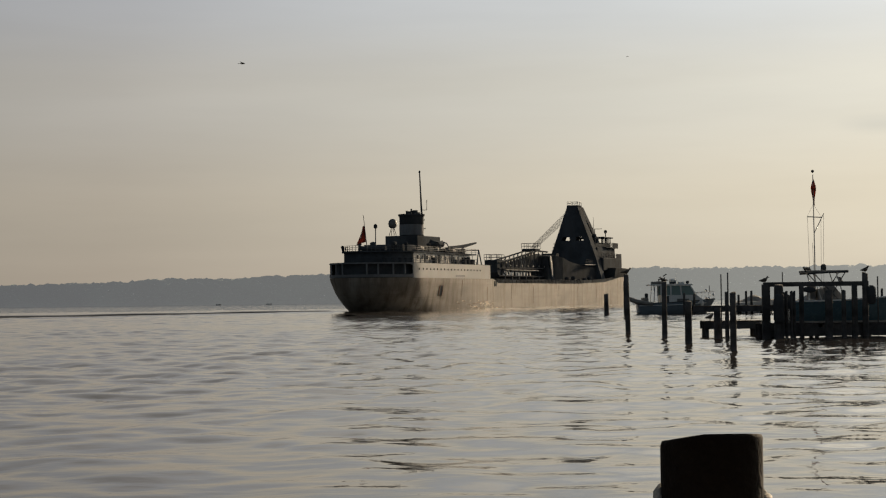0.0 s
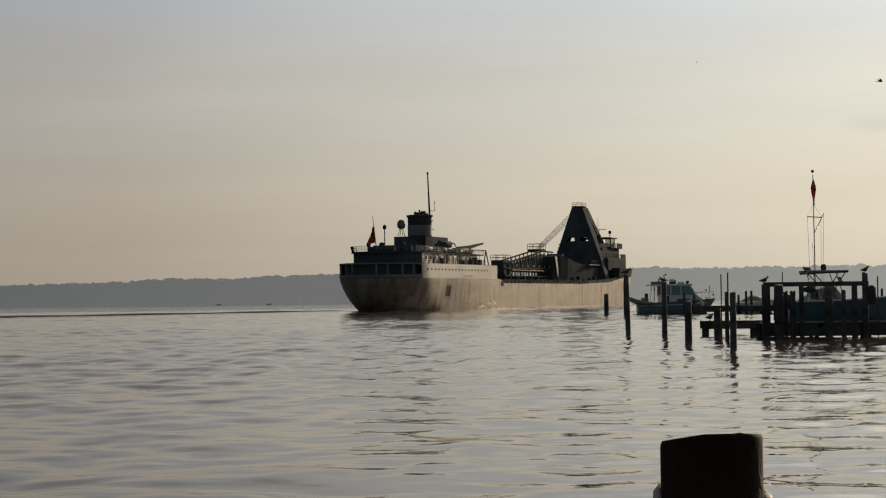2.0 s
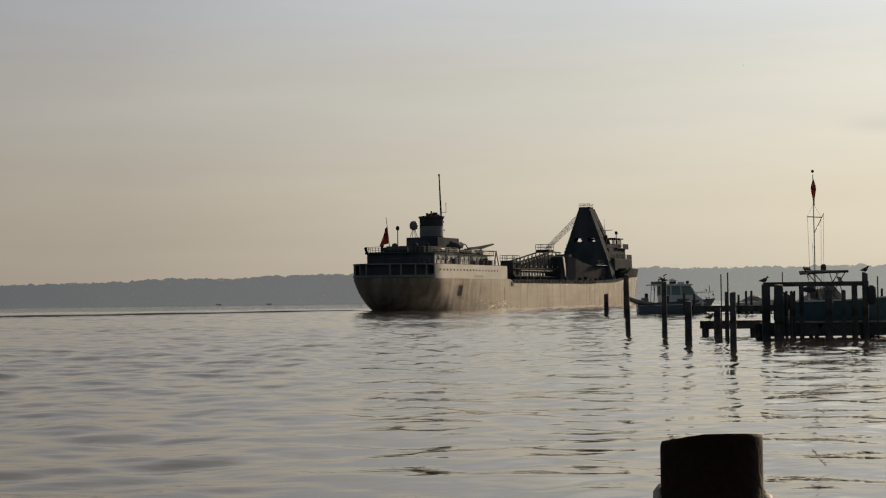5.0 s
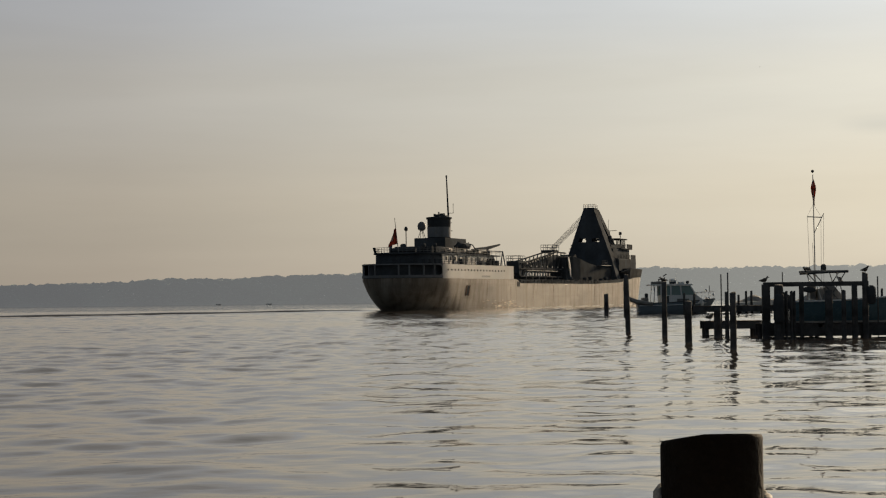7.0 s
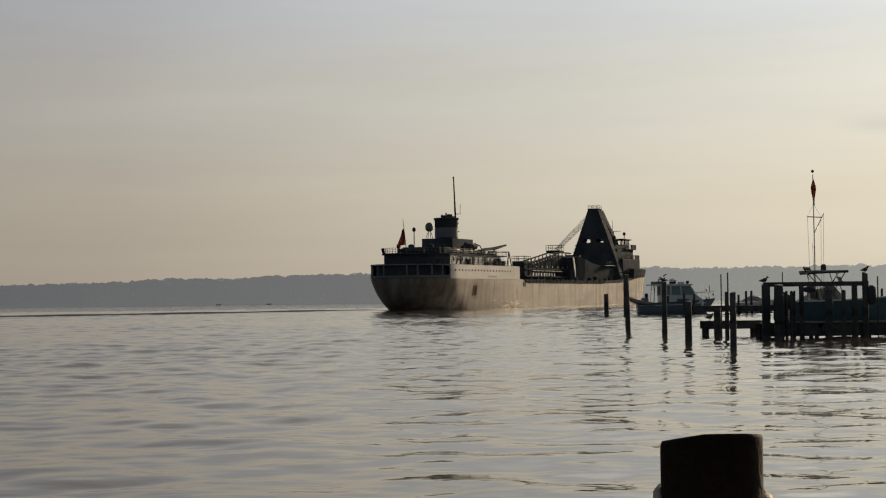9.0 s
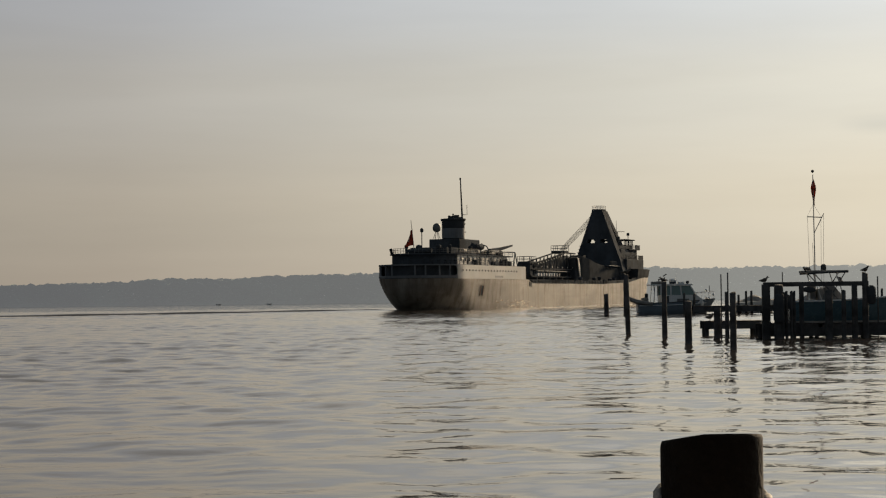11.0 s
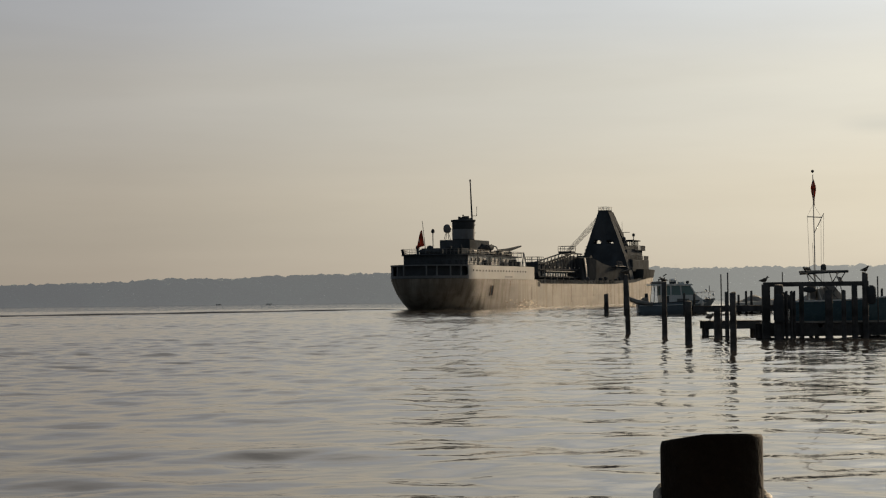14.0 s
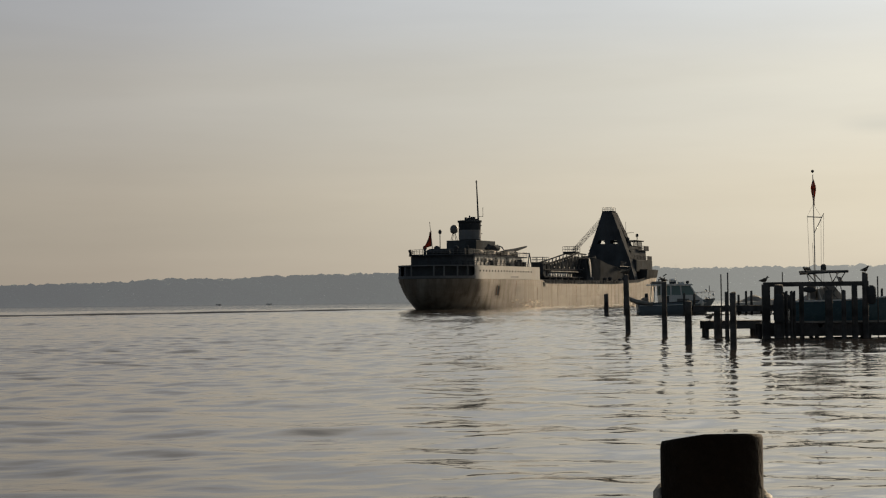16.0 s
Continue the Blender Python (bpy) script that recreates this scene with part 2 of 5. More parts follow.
def box(x0, x1, y0, y1, z0, z1, bm=None, bevel=0.0):
    bm = bm or bmesh.new()
    v = hexa(bm, [(x0, y0, z0), (x1, y0, z0), (x1, y1, z0), (x0, y1, z0), (x0, y0, z1), (x1, y0, z1), (x1, y1, z1), (x0, y1, z1)])
    if bevel:
        edges = list({e for w in v for e in w.link_edges})
        bmesh.ops.bevel(bm, geom=edges, offset=bevel, segments=2, affect="EDGES", profile=0.6)
    return bm


def tube(points, r, seg=6, bm=None, r1=None):
    """A round bar along points; r at the start, r1 at the end."""
    bm = bm or bmesh.new()
    pts = [Vector(p) for p in points]
    rings = []
    for i, p in enumerate(pts):
        d = (pts[min(i + 1, len(pts) - 1)] - pts[max(i - 1, 0)]).normalized()
        side = d.orthogonal().normalized()
        if abs(d.z) < 0.95:
            side = d.cross(Vector((0, 0, 1))).normalized()
        other = d.cross(side)
        rr = r + ((r if r1 is None else r1) - r) * i / (len(pts) - 1)
        rings.append([bm.verts.new(p + (side * math.cos(a) + other * math.sin(a)) * rr) for a in (2 * math.pi * (k + 0.5) / seg for k in range(seg))])
    for a, b in zip(rings, rings[1:]):
        for k in range(seg):
            bm.faces.new((a[k], a[(k + 1) % seg], b[(k + 1) % seg], b[k]))
    bm.faces.new(rings[0][::-1])
    bm.faces.new(rings[-1])
    return bm


def lathe(profile, seg=24, bm=None, centre=(0, 0, 0)):
    """Turned about z: profile of (radius, height)."""
    bm = bm or bmesh.new()
    rings = [[bm.verts.new((centre[0] + r * math.cos(a), centre[1] + r * math.sin(a), centre[2] + z)) for a in (2 * math.pi * k / seg for k in range(seg))] for r, z in profile]
    for a, b in zip(rings, rings[1:]):
        for k in range(seg):
            bm.faces.new((a[k], a[(k + 1) % seg], b[(k + 1) % seg], b[k]))
    bm.faces.new(rings[0][::-1])
    bm.faces.new(rings[-1])
    return bm


def loft(sections, bm=None, close=False, caps=True):
    """A skin through sections of equal point counts; close: each section is a ring."""
    bm = bm or bmesh.new()
    rows = [[bm.verts.new(p) for p in s] for s in sections]
    n = len(rows[0])
    for a, b in zip(rows, rows[1:]):
        for k in range(n if close else n - 1):
            try:
                bm.faces.new((a[k], a[(k + 1) % n], b[(k + 1) % n], b[k]))
            except ValueError:
                pass
    if caps and close:
        bm.faces.new(rows[0][::-1])
        bm.faces.new(rows[-1])
    return bm


def slab(outline, z0, z1, bm=None):
    """A flat plate of any outline."""
    bm = bm or bmesh.new()
    lo = [bm.verts.new((x, y, z0)) for x, y in outline]
    hi = [bm.verts.new((x, y, z1)) for x, y in outline]
    n = len(lo)
    bm.faces.new(lo[::-1])
    bm.faces.new(hi)
    for k in range(n):
        bm.faces.new((lo[k], lo[(k + 1) % n], hi[(k + 1) % n], hi[k]))
    return bm


# ---- water ----
def make_lake():
    rng = np.random.default_rng(5)
    front = np.linspace(-21, 21, 420)
    rest = np.linspace(21, 339, 60)[1:-1]
    az = np.radians(np.concatenate([front, rest]))
    rad = np.concatenate([[0.5, 6], np.geomspace(12, 24, 30), np.geomspace(24.1, 460, 1230), np.geomspace(466, 4800, 40)])
    A, R = np.meshgrid(az, rad)
    X, Y = R * np.sin(A), R * np.cos(A)
    Z = np.zeros_like(X)
    step = R * np.gradient(rad)[:, None] / rad[:, None]
    for _ in range(76):
        lam = 0.8 * (8.5 / 0.8) ** rng.random()
        head = rng.normal(0.3, 0.95)
        k = 2 * math.pi / lam
        amp = WAVE * lam ** 1.2 * math.exp(-(lam / 7.5) ** 2)
        spread = np.clip(lam / (3.0 * np.maximum(step, 0.02)) - 0.6, 0, 1)
        ph = k * (X * math.sin(head) + Y * math.cos(head)) + rng.random() * 6.28
        Z += spread * amp * (np.sin(ph) + 0.22 * np.sin(2 * ph + 1.57))
    Z *= 0.62 + 0.55 * np.sin(X * 0.05 + Y * 0.021 + 1.3 * np.sin(Y * 0.03)) ** 2
    Z *= 1 + 1.15 * np.clip((R - 48) / 54, 0, 1)
    n, c = len(rad), len(az)
    verts = np.stack([X, Y, Z], -1).reshape(-1, 3)
    i = (np.arange(n - 1)[:, None] * c + np.arange(c)[None]).ravel()
    j = (np.arange(n - 1)[:, None] * c + (np.arange(c)[None] + 1) % c).ravel()
    faces = np.stack([i, i + c, j + c, j], -1)
    me = bpy.data.meshes.new("water")
    me.from_pydata(verts.tolist(), [], faces.tolist())
    me.polygons.foreach_set("use_smooth", [True] * len(me.polygons))
    me.materials.append(WATER)
    return tagged(new("water", me), "calm grey lake water with low ripples", "water", kind="structure")


WAVE = 0.00105
lake = make_lake()


# ---- far shore ----
SHORE = ((-330, 10.6), (-225, 10.9), (-190, 11.4), (-160, 12.3), (-143, 13.6), (-110, 12.9), (-85, 14.4), (-50, 14.8), (0, 15.2), (50, 15.4), (95, 15.6), (110, 17.0), (125, 15.4), (170, 15.9), (230, 16.2), (340, 16.5))


def make_shore():
    rng = random.Random(3)
    d = 870.0
    xs, hs = zip(*SHORE)
    ball = bmesh.new()
    bmesh.ops.create_icosphere(ball, subdivisions=2, radius=1)
    base = [v.co.copy() for v in ball.verts]
    tris = [[v.index for v in f.verts] for f in ball.faces]
    ball.free()
    verts, faces = [], []
    for _ in range(3000):
        x = rng.uniform(-330, 340)
        top = float(np.interp(x, xs, hs))
        h = top * rng.uniform(0.12, 0.97)
        r = rng.uniform(1.8, 3.9)
        off = len(verts)
        for v in base:
            k = r * rng.uniform(0.9, 1.1)
            verts.append((x + v.x * k * 1.3, d - 10 + 26 * h / top + rng.uniform(-4, 4) + v.y * k, max(0, min(h, top - r * rng.uniform(0.55, 0.95)) + v.z * k * 0.9)))
        faces += [[off + i for i in f] for f in tris]
    me = bpy.data.meshes.new("far_woods")
    me.from_pydata(verts, [], faces)
    me.polygons.foreach_set("use_smooth", [True] * len(me.polygons))
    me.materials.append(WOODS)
    tagged(new("far_woods", me), "grey-green wooded far shore of the lake, haze painted as glow", "woods", kind="stuff")
    bm = bmesh.new()
    rows = []
    for x in range(-900, 901, 6):
        top = float(np.interp(x, xs, hs)) * (0.87 + 0.05 * math.sin(x * 0.31) + 0.05 * math.sin(x * 0.77 + 1))
        rows.append([(x, d - 16, -0.5), (x, d - 12, 1.0), (x, d + 12, top * 0.7), (x, d + 26, top), (x, d + 160, top), (x, d + 164, -0.5)])
    loft(rows, bm)
    tagged(new("backdrop", mesh_of("backdrop", bm, WOODS, True)), "low wooded bank along the far shore, haze painted as glow", "shore", kind="structure")


make_shore()


# ---- the lake freighter: x forward from the stern, y to port, z up from the water ----
LENGTH, HALF, BOW = 176.0, 9.0, 171.0


def deck_z(x):
    return float(np.interp(x, (0, 52, 54, 112, 138, 152, 176), (6.3, 6.3, 5.4, 5.4, 5.9, 7.2, 8.2)))


def stern_x(z):
    """Where the hull begins at height z: the counter rakes in towards the water."""
    q = max(0.0, (6.0 - z) / 6.0)
    return 0.3 + 7.1 * max(0.0, q - 0.26) ** 2


def breadth(x, z, inset=0.0):
    """Half the hull's width at x forward and z above the water."""
    q = max(0.0, (6.0 - z) / 6.0)
    x0, run = stern_x(z), 12.0 + 5.0 * q
    x1 = BOW + 0.5 * z
    b = HALF - inset
    x0, x1 = x0 + inset, x1 - inset
    if x <= x0 or x >= x1:
        return 0.0
    if x < x0 + run:
        b *= (1 - ((x0 + run - x) / run) ** 2) ** 0.5
    if x < 46:
        f = min(1.0, (46 - x) / 44)
        b *= 1 - (0.03 + 0.22 * q) * f * f * (3 - 2 * f)
    if x > x1 - 23:
        b *= (1 - ((x - x1 + 23) / 23) ** 2.0) ** 0.6
    return b


def stations(a, b, n, z, inset=0.0):
    lo, hi = max(a, stern_x(z) + inset), min(b, BOW + 0.5 * z - inset)
    out = []
    for i in range(n + 1):
        u = i / n
        if a <= 0 and b >= LENGTH:
            u = 0.5 - 0.5 * math.cos(math.pi * u)
        elif a <= 0:
            u = 1 - math.cos(u * math.pi / 2)
        elif b >= LENGTH:
            u = math.sin(u * math.pi / 2)
        out.append(lo + (hi - lo) * u)
    return out


def ring(a, b, n, z, inset=0.0):
    """The outline of the hull at height z from x = a to b, starboard forward, then port back."""
    xs = stations(a, b, n, z, inset)
    return [(x, -breadth(x, z, inset)) for x in xs] + [(x, breadth(x, z, inset)) for x in xs[::-1]]


def rail(path, z, h, parent, mat, posts=2.5, r=0.05, bars=2):
    """A deck rail along a line of (x, y)."""
    bm = bmesh.new()
    for k in range(bars):
        zz = z + h * (k + 1) / bars
        tube([(x, y, zz) for x, y in path], r, 4, bm)
    for (xa, ya), (xb, yb) in zip(path, path[1:]):
        n = max(1, int(math.hypot(xb - xa, yb - ya) / posts))
        for i in range(n + 1):
            x, y = xa + (xb - xa) * i / n, ya + (yb - ya) * i / n
            tube([(x, y, z), (x, y, z + h)], r, 4, bm)
    return part("railing", bm, mat, parent)


def side_skin(x, w, z, h, rng):
    """A thin ragged patch lying flush on the starboard side."""
    bm = bmesh.new()
    rows = []
    for k in range(6):
        u = k / 5
        xx, hh = x + w * u, h * (0.35 + 0.65 * math.sin(math.pi * u)) * rng.uniform(0.6, 1.2)
        z0 = z + rng.uniform(-0.25, 0.25) * h
        rows.append([(xx, -breadth(xx, zz) - 0.03 + d, zz) for zz, d in ((z0, 0), (z0 + hh, 0), (z0 + hh, 0.05), (z0, 0.05))])
    return loft(rows, bm, close=True)


def rust_run(x, w, z0, z1):
    """A rust run down the starboard side, narrowing downwards."""
    rows = []
    for k in range(9):
        z = z0 + (z1 - z0) * k / 8
        u = w * (0.3 + 0.7 * k / 8)
        rows.append([(x, -breadth(x, z) - 0.02, z), (x + u, -breadth(x + u, z) - 0.02, z), (x + u, -breadth(x + u, z) + 0.04, z), (x, -breadth(x, z) + 0.04, z)])
    return loft(rows, close=True)


def make_ship():
    ship = thing("lake_freighter", "weathered tan self-unloading lake freighter with white stern house, under way", "ship")
    # hull
    n, levels = 90, 14
    rows = []
    for i in range(levels + 1):
        f = i / levels
        sec = []
        for s in (-1, 1):
            xs = [0.5 - 0.5 * math.cos(math.pi * k / n) for k in range(n + 1)]
            for u in (xs if s < 0 else xs[::-1]):
                zt = deck_z(u * LENGTH)
                z = -1.0 + (zt + 1.0) * f
                x0 = stern_x(z)
                x = x0 + (BOW + 0.5 * z - x0) * u
                sec.append((x, s * breadth(x, z), z))
        rows.append(sec)
    bm = loft(rows, close=True, caps=False)
    bmesh.ops.remove_doubles(bm, verts=bm.verts, dist=0.01)
    part("hull", bm, HULL, ship, "weathered tan-brown steel hull with rust streaks", True)
    part("main_deck", slab([(x, y) for x, y in ring(40, 160, 60, 5.0, 0.1)], 5.0, 5.2), DARK, ship)
    part("forecastle", loft([[(x, y, z) for x, y in ring(146, 176, 24, zz, ins)] for z, zz, ins in ((7.1, 6.8, 0.05), (7.9, 7.6, -0.15), (9.6, 8.6, -0.35), (9.7, 8.6, 0.1))], close=True), BLACK, ship, "dark forecastle bulwark")
    # poop side plating with portholes, and the open gallery round the stern
    for s in (-1, 1):
        xs = [8.8 + 40.7 * (k / 30) ** 1.5 for k in range(31)]
        rows = [[(x, s * (breadth(x, z) + off), z) for x in xs] for off, z in ((0.04, 6.25), (0.04, 9.05), (-0.15, 9.05), (-0.15, 6.25))]
        part("poop_side", loft([list(r) for r in zip(*rows)], close=True), WHITE, ship, "white plating with a row of portholes")
    hole = bmesh.new()
    bmesh.ops.create_cone(hole, cap_ends=True, segments=14, radius1=0.2, radius2=0.2, depth=0.08)
    bmesh.ops.rotate(hole, verts=hole.verts, matrix=Matrix.Rotation(math.pi / 2, 3, "X"))
    hole = mesh_of("porthole", hole, GLASS)
    for s in (-1, 1):
        for k in range(19):
            x = 10.9 + 1.8 * k
            p = part("porthole", hole, None, ship)
            p.location = (x, s * (breadth(x, 8.0) + 0.045), 7.95)
    # the white belts round the stern, their shade put into a greyer paint
    for z0, z1 in ((6.4, 6.9), (8.85, 9.1)):
        rows = [[(x, y, z) for x, y in ring(-9, 8.9, 26, 7, ins)] for ins, z in ((-0.04, z0), (-0.04, z1), (0.2, z1), (0.2, z0))]
        rows.append(rows[0])
        half = [[r[i] for i in (list(range(26, -1, -1)) + list(range(52, 26, -1)))] for r in rows]
        part("stern_belt", loft(half), SHADED_PALE, ship, "white belt above the hull, greyed for shade")
    for a in (8, 26, 45, 60):
        x = 12.65 - 11.9 * math.cos(radians(a))
        for y in (-1, 1):
            yy = y * (breadth(x, 7.0) - 0.2)
            part("gallery_post", box(x - 0.1, x + 0.16, yy - 0.13, yy + 0.13, 6.85, 8.9), SHADED_PALE, ship)
    for s in (-1, 1):
        # the rounded forward end of the opening
        for z0, up in ((6.85, 1), (8.9, -1)):
            arc = [(8.85 - 1.6 * (1 - math.cos(a)), z0 + up * (1.0 - math.sin(a)) * 1.0) for a in (math.pi / 2 * k / 6 for k in range(7))]
            line = [(8.9, z0)] + [(x, z) for x, z in arc]
            bm = bmesh.new()
            vs = [bm.verts.new((x, s * (breadth(x, 7) + 0.03), z)) for x, z in line]
            for a, b in zip(vs[1:], vs[2:]):
                bm.faces.new((vs[0], a, b))
            bmesh.ops.solidify(bm, geom=bm.faces, thickness=0.05)
            part("corner_plate", bm, SHADED_PALE, ship)
    part("gallery_wall", loft([[(x, y, z) for x, y in ring(-9, 40, 40, 7, 1.0)] for z in (6.3, 8.9)], close=True), DARK, ship, "dark wall inside the open gallery")
    part("gallery_floor", slab(ring(-9, 49, 40, 7, 0.25), 6.2, 6.35), DARK, ship)
    part("poop_deck", slab(ring(-9, 49.4, 40, 7, -0.02), 9.0, 9.12), DARK, ship)
    part("poop_front", box(49.2, 49.45, -8.9, 8.9, 5.3, 9.0), WHITE, ship)
    # upper house
    def rounded(x0, x1, b, run, m=14):
        aft = [(x0 + run * (1 - math.cos(a)), -b * math.sin(a)) for a in (math.pi / 2 * k / m for k in range(m + 1))]
        return [(x, y) for x, y in aft] + [(x1, -b), (x1, b)] + [(x, -y) for x, y in aft[::-1]][:-1]
    part("stern_house", slab(rounded(5.6, 12.5, 6.6, 6.5), 9.1, 11.1), DARK, ship, "dark rounded house on the poop")
    part("boat_deck", slab(rounded(4.6, 46, 7.3, 9), 11.1, 11.35), DARK, ship)
    edge = rounded(4.6, 46, 7.3, 9)
    port = [(x, -y) for x, y in edge[6:9]]
    rows = [[(x - 0.35 * f, y * (1 + 0.03 * f), 11.3 + 1.15 * f * (1 - 0.05 * k)) for k, (x, y) in enumerate(port)] for f in (0, 0.5, 1)]
    bm = loft(rows)
    bmesh.ops.solidify(bm, geom=bm.faces, thickness=0.08)
    part("stern_bulwark", bm, DARK, ship, "dark flared bulwark")
    part("white_house", box(12.5, 43, -6.95, 6.95, 9.1, 11.1, bevel=0.1), WHITE, ship, "white deckhouse with windows and doors")
    for k in range(12):
        part("house_window", box(14.2 + 2.4 * k, 15.0 + 2.4 * k, -7.0, -6.92, 9.9, 10.6), GLASS, ship)
    for k in range(3):
        part("house_door", box(17.9 + 7.2 * k, 18.8 + 7.2 * k, -7.01, -6.92, 9.15, 10.9, bevel=0.03), DARK, ship)
    for k in range(12):
        part("stanchion", tube([(15 + 2.6 * k, -7.25, 9.1), (15 + 2.6 * k, -7.25, 11.1)], 0.07, 6), WHITE, ship)
    part("casing", box(23.2, 35.5, -3.4, 3.4, 11.3, 14.7, bevel=0.15), DARK, ship, "dark engine casing under the funnel")
    part("aft_locker", box(13, 20, -4.5, 3.5, 11.3, 12.7, bevel=0.12), DARK, ship)
    part("fore_house", box(35.5, 44, -5, 5, 11.3, 12.4, bevel=0.1), DARK, ship)
    # funnel
    fx = 28.6
    funnel = part("funnel", lathe([(2.35, 0), (2.42, 3.9), (2.42, 4.0), (2.62, 4.1), (2.66, 4.5), (2.2, 4.55), (2.1, 4.2)], 32, centre=(fx, 0, 14.6)), BLACK, ship, "black funnel with a pale band", True)
    part("funnel_band", lathe([(2.37, 0.35), (2.41, 0.37), (2.44, 2.45), (2.36, 2.47)], 32, centre=(fx, 0, 14.6)), SHADED_PALE, funnel, "pale band, greyed for shade")
    for dx, dy, h, r in ((-1.5, -0.5, 0.5, 0.22), (-0.6, 0.7, 0.8, 0.25), (0.2, -0.7, 0.9, 0.55), (0.9, 0.6, 0.75, 0.5), (1.6, -0.5, 0.6, 0.25), (-0.3, -0.1, 1.2, 0.16), (0.8, -1.1, 0.5, 0.4)):
        part("exhaust_pipe", tube([(fx + dx, dy, 18.6), (fx + dx, dy, 19.0 + h)], r, 10), BLACK, funnel)
    part("steam_pipe", tube([(fx + 2.2, -1.5, 14.6), (fx + 2.3, -1.5, 17.6), (fx + 2.9, -1.6, 18.1)], 0.12, 6), DARK, funnel)
    part("whistle_platform", box(fx + 2.2, fx + 3.6, -1.6, -0.2, 16.3, 16.45), DARK, funnel)
    part("mast", tube([(34.9, 0, 11.3), (33.2, 0, 27.7)], 0.28, 8, r1=0.12), DARK, ship, "dark raked mast")
    part("mast_light", lathe([(0.16, 0), (0.2, 0.1), (0.2, 0.4), (0.1, 0.5)], 8, centre=(33.15, 0, 27.6)), BLACK, ship)
    part("mast_bracket", tube([(34.0, 0, 20.2), (34.6, -0.9, 20.2), (34.6, -0.9, 22.2)], 0.08, 5), DARK, ship)
    part("satellite_dome", lathe([(0.35, 0), (0.75, 0.3), (0.85, 0.9), (0.75, 1.4), (0.4, 1.75), (0.05, 1.85)], 16, centre=(19, 0, 16.0)), MID, ship, "grey satellite dome", True)
    bm = bmesh.new()
    for a in range(4):
        c, s = math.cos(a * math.pi / 2 + 0.8), math.sin(a * math.pi / 2 + 0.8)
        tube([(19 + c * 0.75, s * 0.75, 14.6), (19 + c * 0.25, s * 0.25, 16.1)], 0.06, 5, bm)
    part("dome_stand", bm, DARK, ship)
    part("light_pole", tube([(9.5, -0.5, 11.3), (9.5, -0.5, 15.7)], 0.1, 6), DARK, ship)
    part("stern_light", lathe([(0.12, 0), (0.35, 0.2), (0.35, 0.6), (0.15, 0.9)], 10, centre=(9.5, -0.5, 15.6)), DARK, ship)
    part("flagstaff", tube([(6.8, 0, 11.3), (5.0, 0, 18.0)], 0.09, 6, r1=0.05), DARK, ship)
    rows = []
    for k in range(8):
        u = k / 7
        rows.append([(0.75 * u - 0.75 - 0.45 * w, 0.05 + 1.9 * w * (0.3 + 0.7 * u) + 0.2 * math.sin(5 * w), 3.2 * (1 - u) - 1.1 * w * (1 - 0.5 * u)) for w in (0, 0.33, 0.66, 1.0)])
    bm = loft(rows)
    bmesh.ops.solidify(bm, geom=bm.faces, thickness=0.03)
    ensign = part("ensign", bm, RED, ship, "drooping red and white flag", True)
    ensign.location = (6.4, 0.05, 13.0)
    bm = loft([[(x - 0.22, y, z) for x, y, z in row[1:3]] for row in rows[3:6]])
    bmesh.ops.solidify(bm, geom=bm.faces, thickness=0.02)
    part("flag_panel", bm, CLOTH, ensign, "white panel", True)
    for x, y, z, r in ((12, -3, 11.3, 0.5), (14, 2, 11.3, 0.6), (13.5, -5, 11.3, 0.35), (11, 3.5, 11.3, 0.4), (15, -2, 11.3, 0.45)):
        part("ventilator", lathe([(r * 0.7, 0), (r * 0.7, 1.2), (r, 1.3), (r, 1.8), (r * 0.4, 2.0)], 12, centre=(x, y, z)), DARK, ship, "", True)
    edge = rounded(4.7, 46, 7.2, 9)
    rail(edge[1:len(edge) // 2 + 1], 11.35, 1.0, ship, MID, 2.5, 0.045, 3)
    rail(edge[-14:], 11.35, 1.0, ship, MID, 2.5, 0.045, 3)
    rail([(x, y) for x, y in ring(-9, 14, 10, 7, 0.2)][:11], 9.1, 0.9, ship, DARK, 2.2, 0.05, 2)
    rail([(x, -8.7) for x in (14, 28, 43)], 9.1, 1.0, ship, DARK, 2.2, 0.05, 2)
    # boat, crane and deck gear by the funnel
    boat = part("lifeboat", loft([[(x, y * w - 5.6, 12.5 + z + (1 - w) * 0.3) for y, z in ((-1.1, 0.5), (-0.8, 0), (0, -0.25), (0.8, 0), (1.1, 0.5), (0.7, 0.95), (0, 1.15), (-0.7, 0.95))] for x, w in ((24.5, 0.15), (25.3, 0.7), (26.5, 1), (29.0, 1), (30.2, 0.75), (31.0, 0.15))], close=True), DARK, ship, "covered lifeboat on davits", True)
    for x in (25.5, 30):
        part("davit", tube([(x, -7.1, 11.3), (x, -7.3, 12.5), (x, -6.9, 13.2), (x, -6.2, 13.45)], 0.12, 6), DARK, ship)
    crane = part("deck_crane", lathe([(0.5, 0), (0.45, 2.6), (0.6, 2.7), (0.6, 3.2), (0.2, 3.3)], 12, centre=(41.5, -6, 9.1)), STEEL, ship, "deck crane with a long jib", True)
    part("jib", loft([[(x, -6 + y * w, z + q * w) for y, q in ((-0.3, -0.25), (0.3, -0.25), (0.3, 0.25), (-0.3, 0.25))] for x, z, w in ((34.5, 12.5, 1.0), (41.5, 12.9, 1.2), (49.2, 13.8, 0.6))], close=True), STEEL, crane)
    part("jib_support", tube([(36, -6, 9.1), (36, -6, 12.4)], 0.15, 6), STEEL, crane)
    bm = bmesh.new()
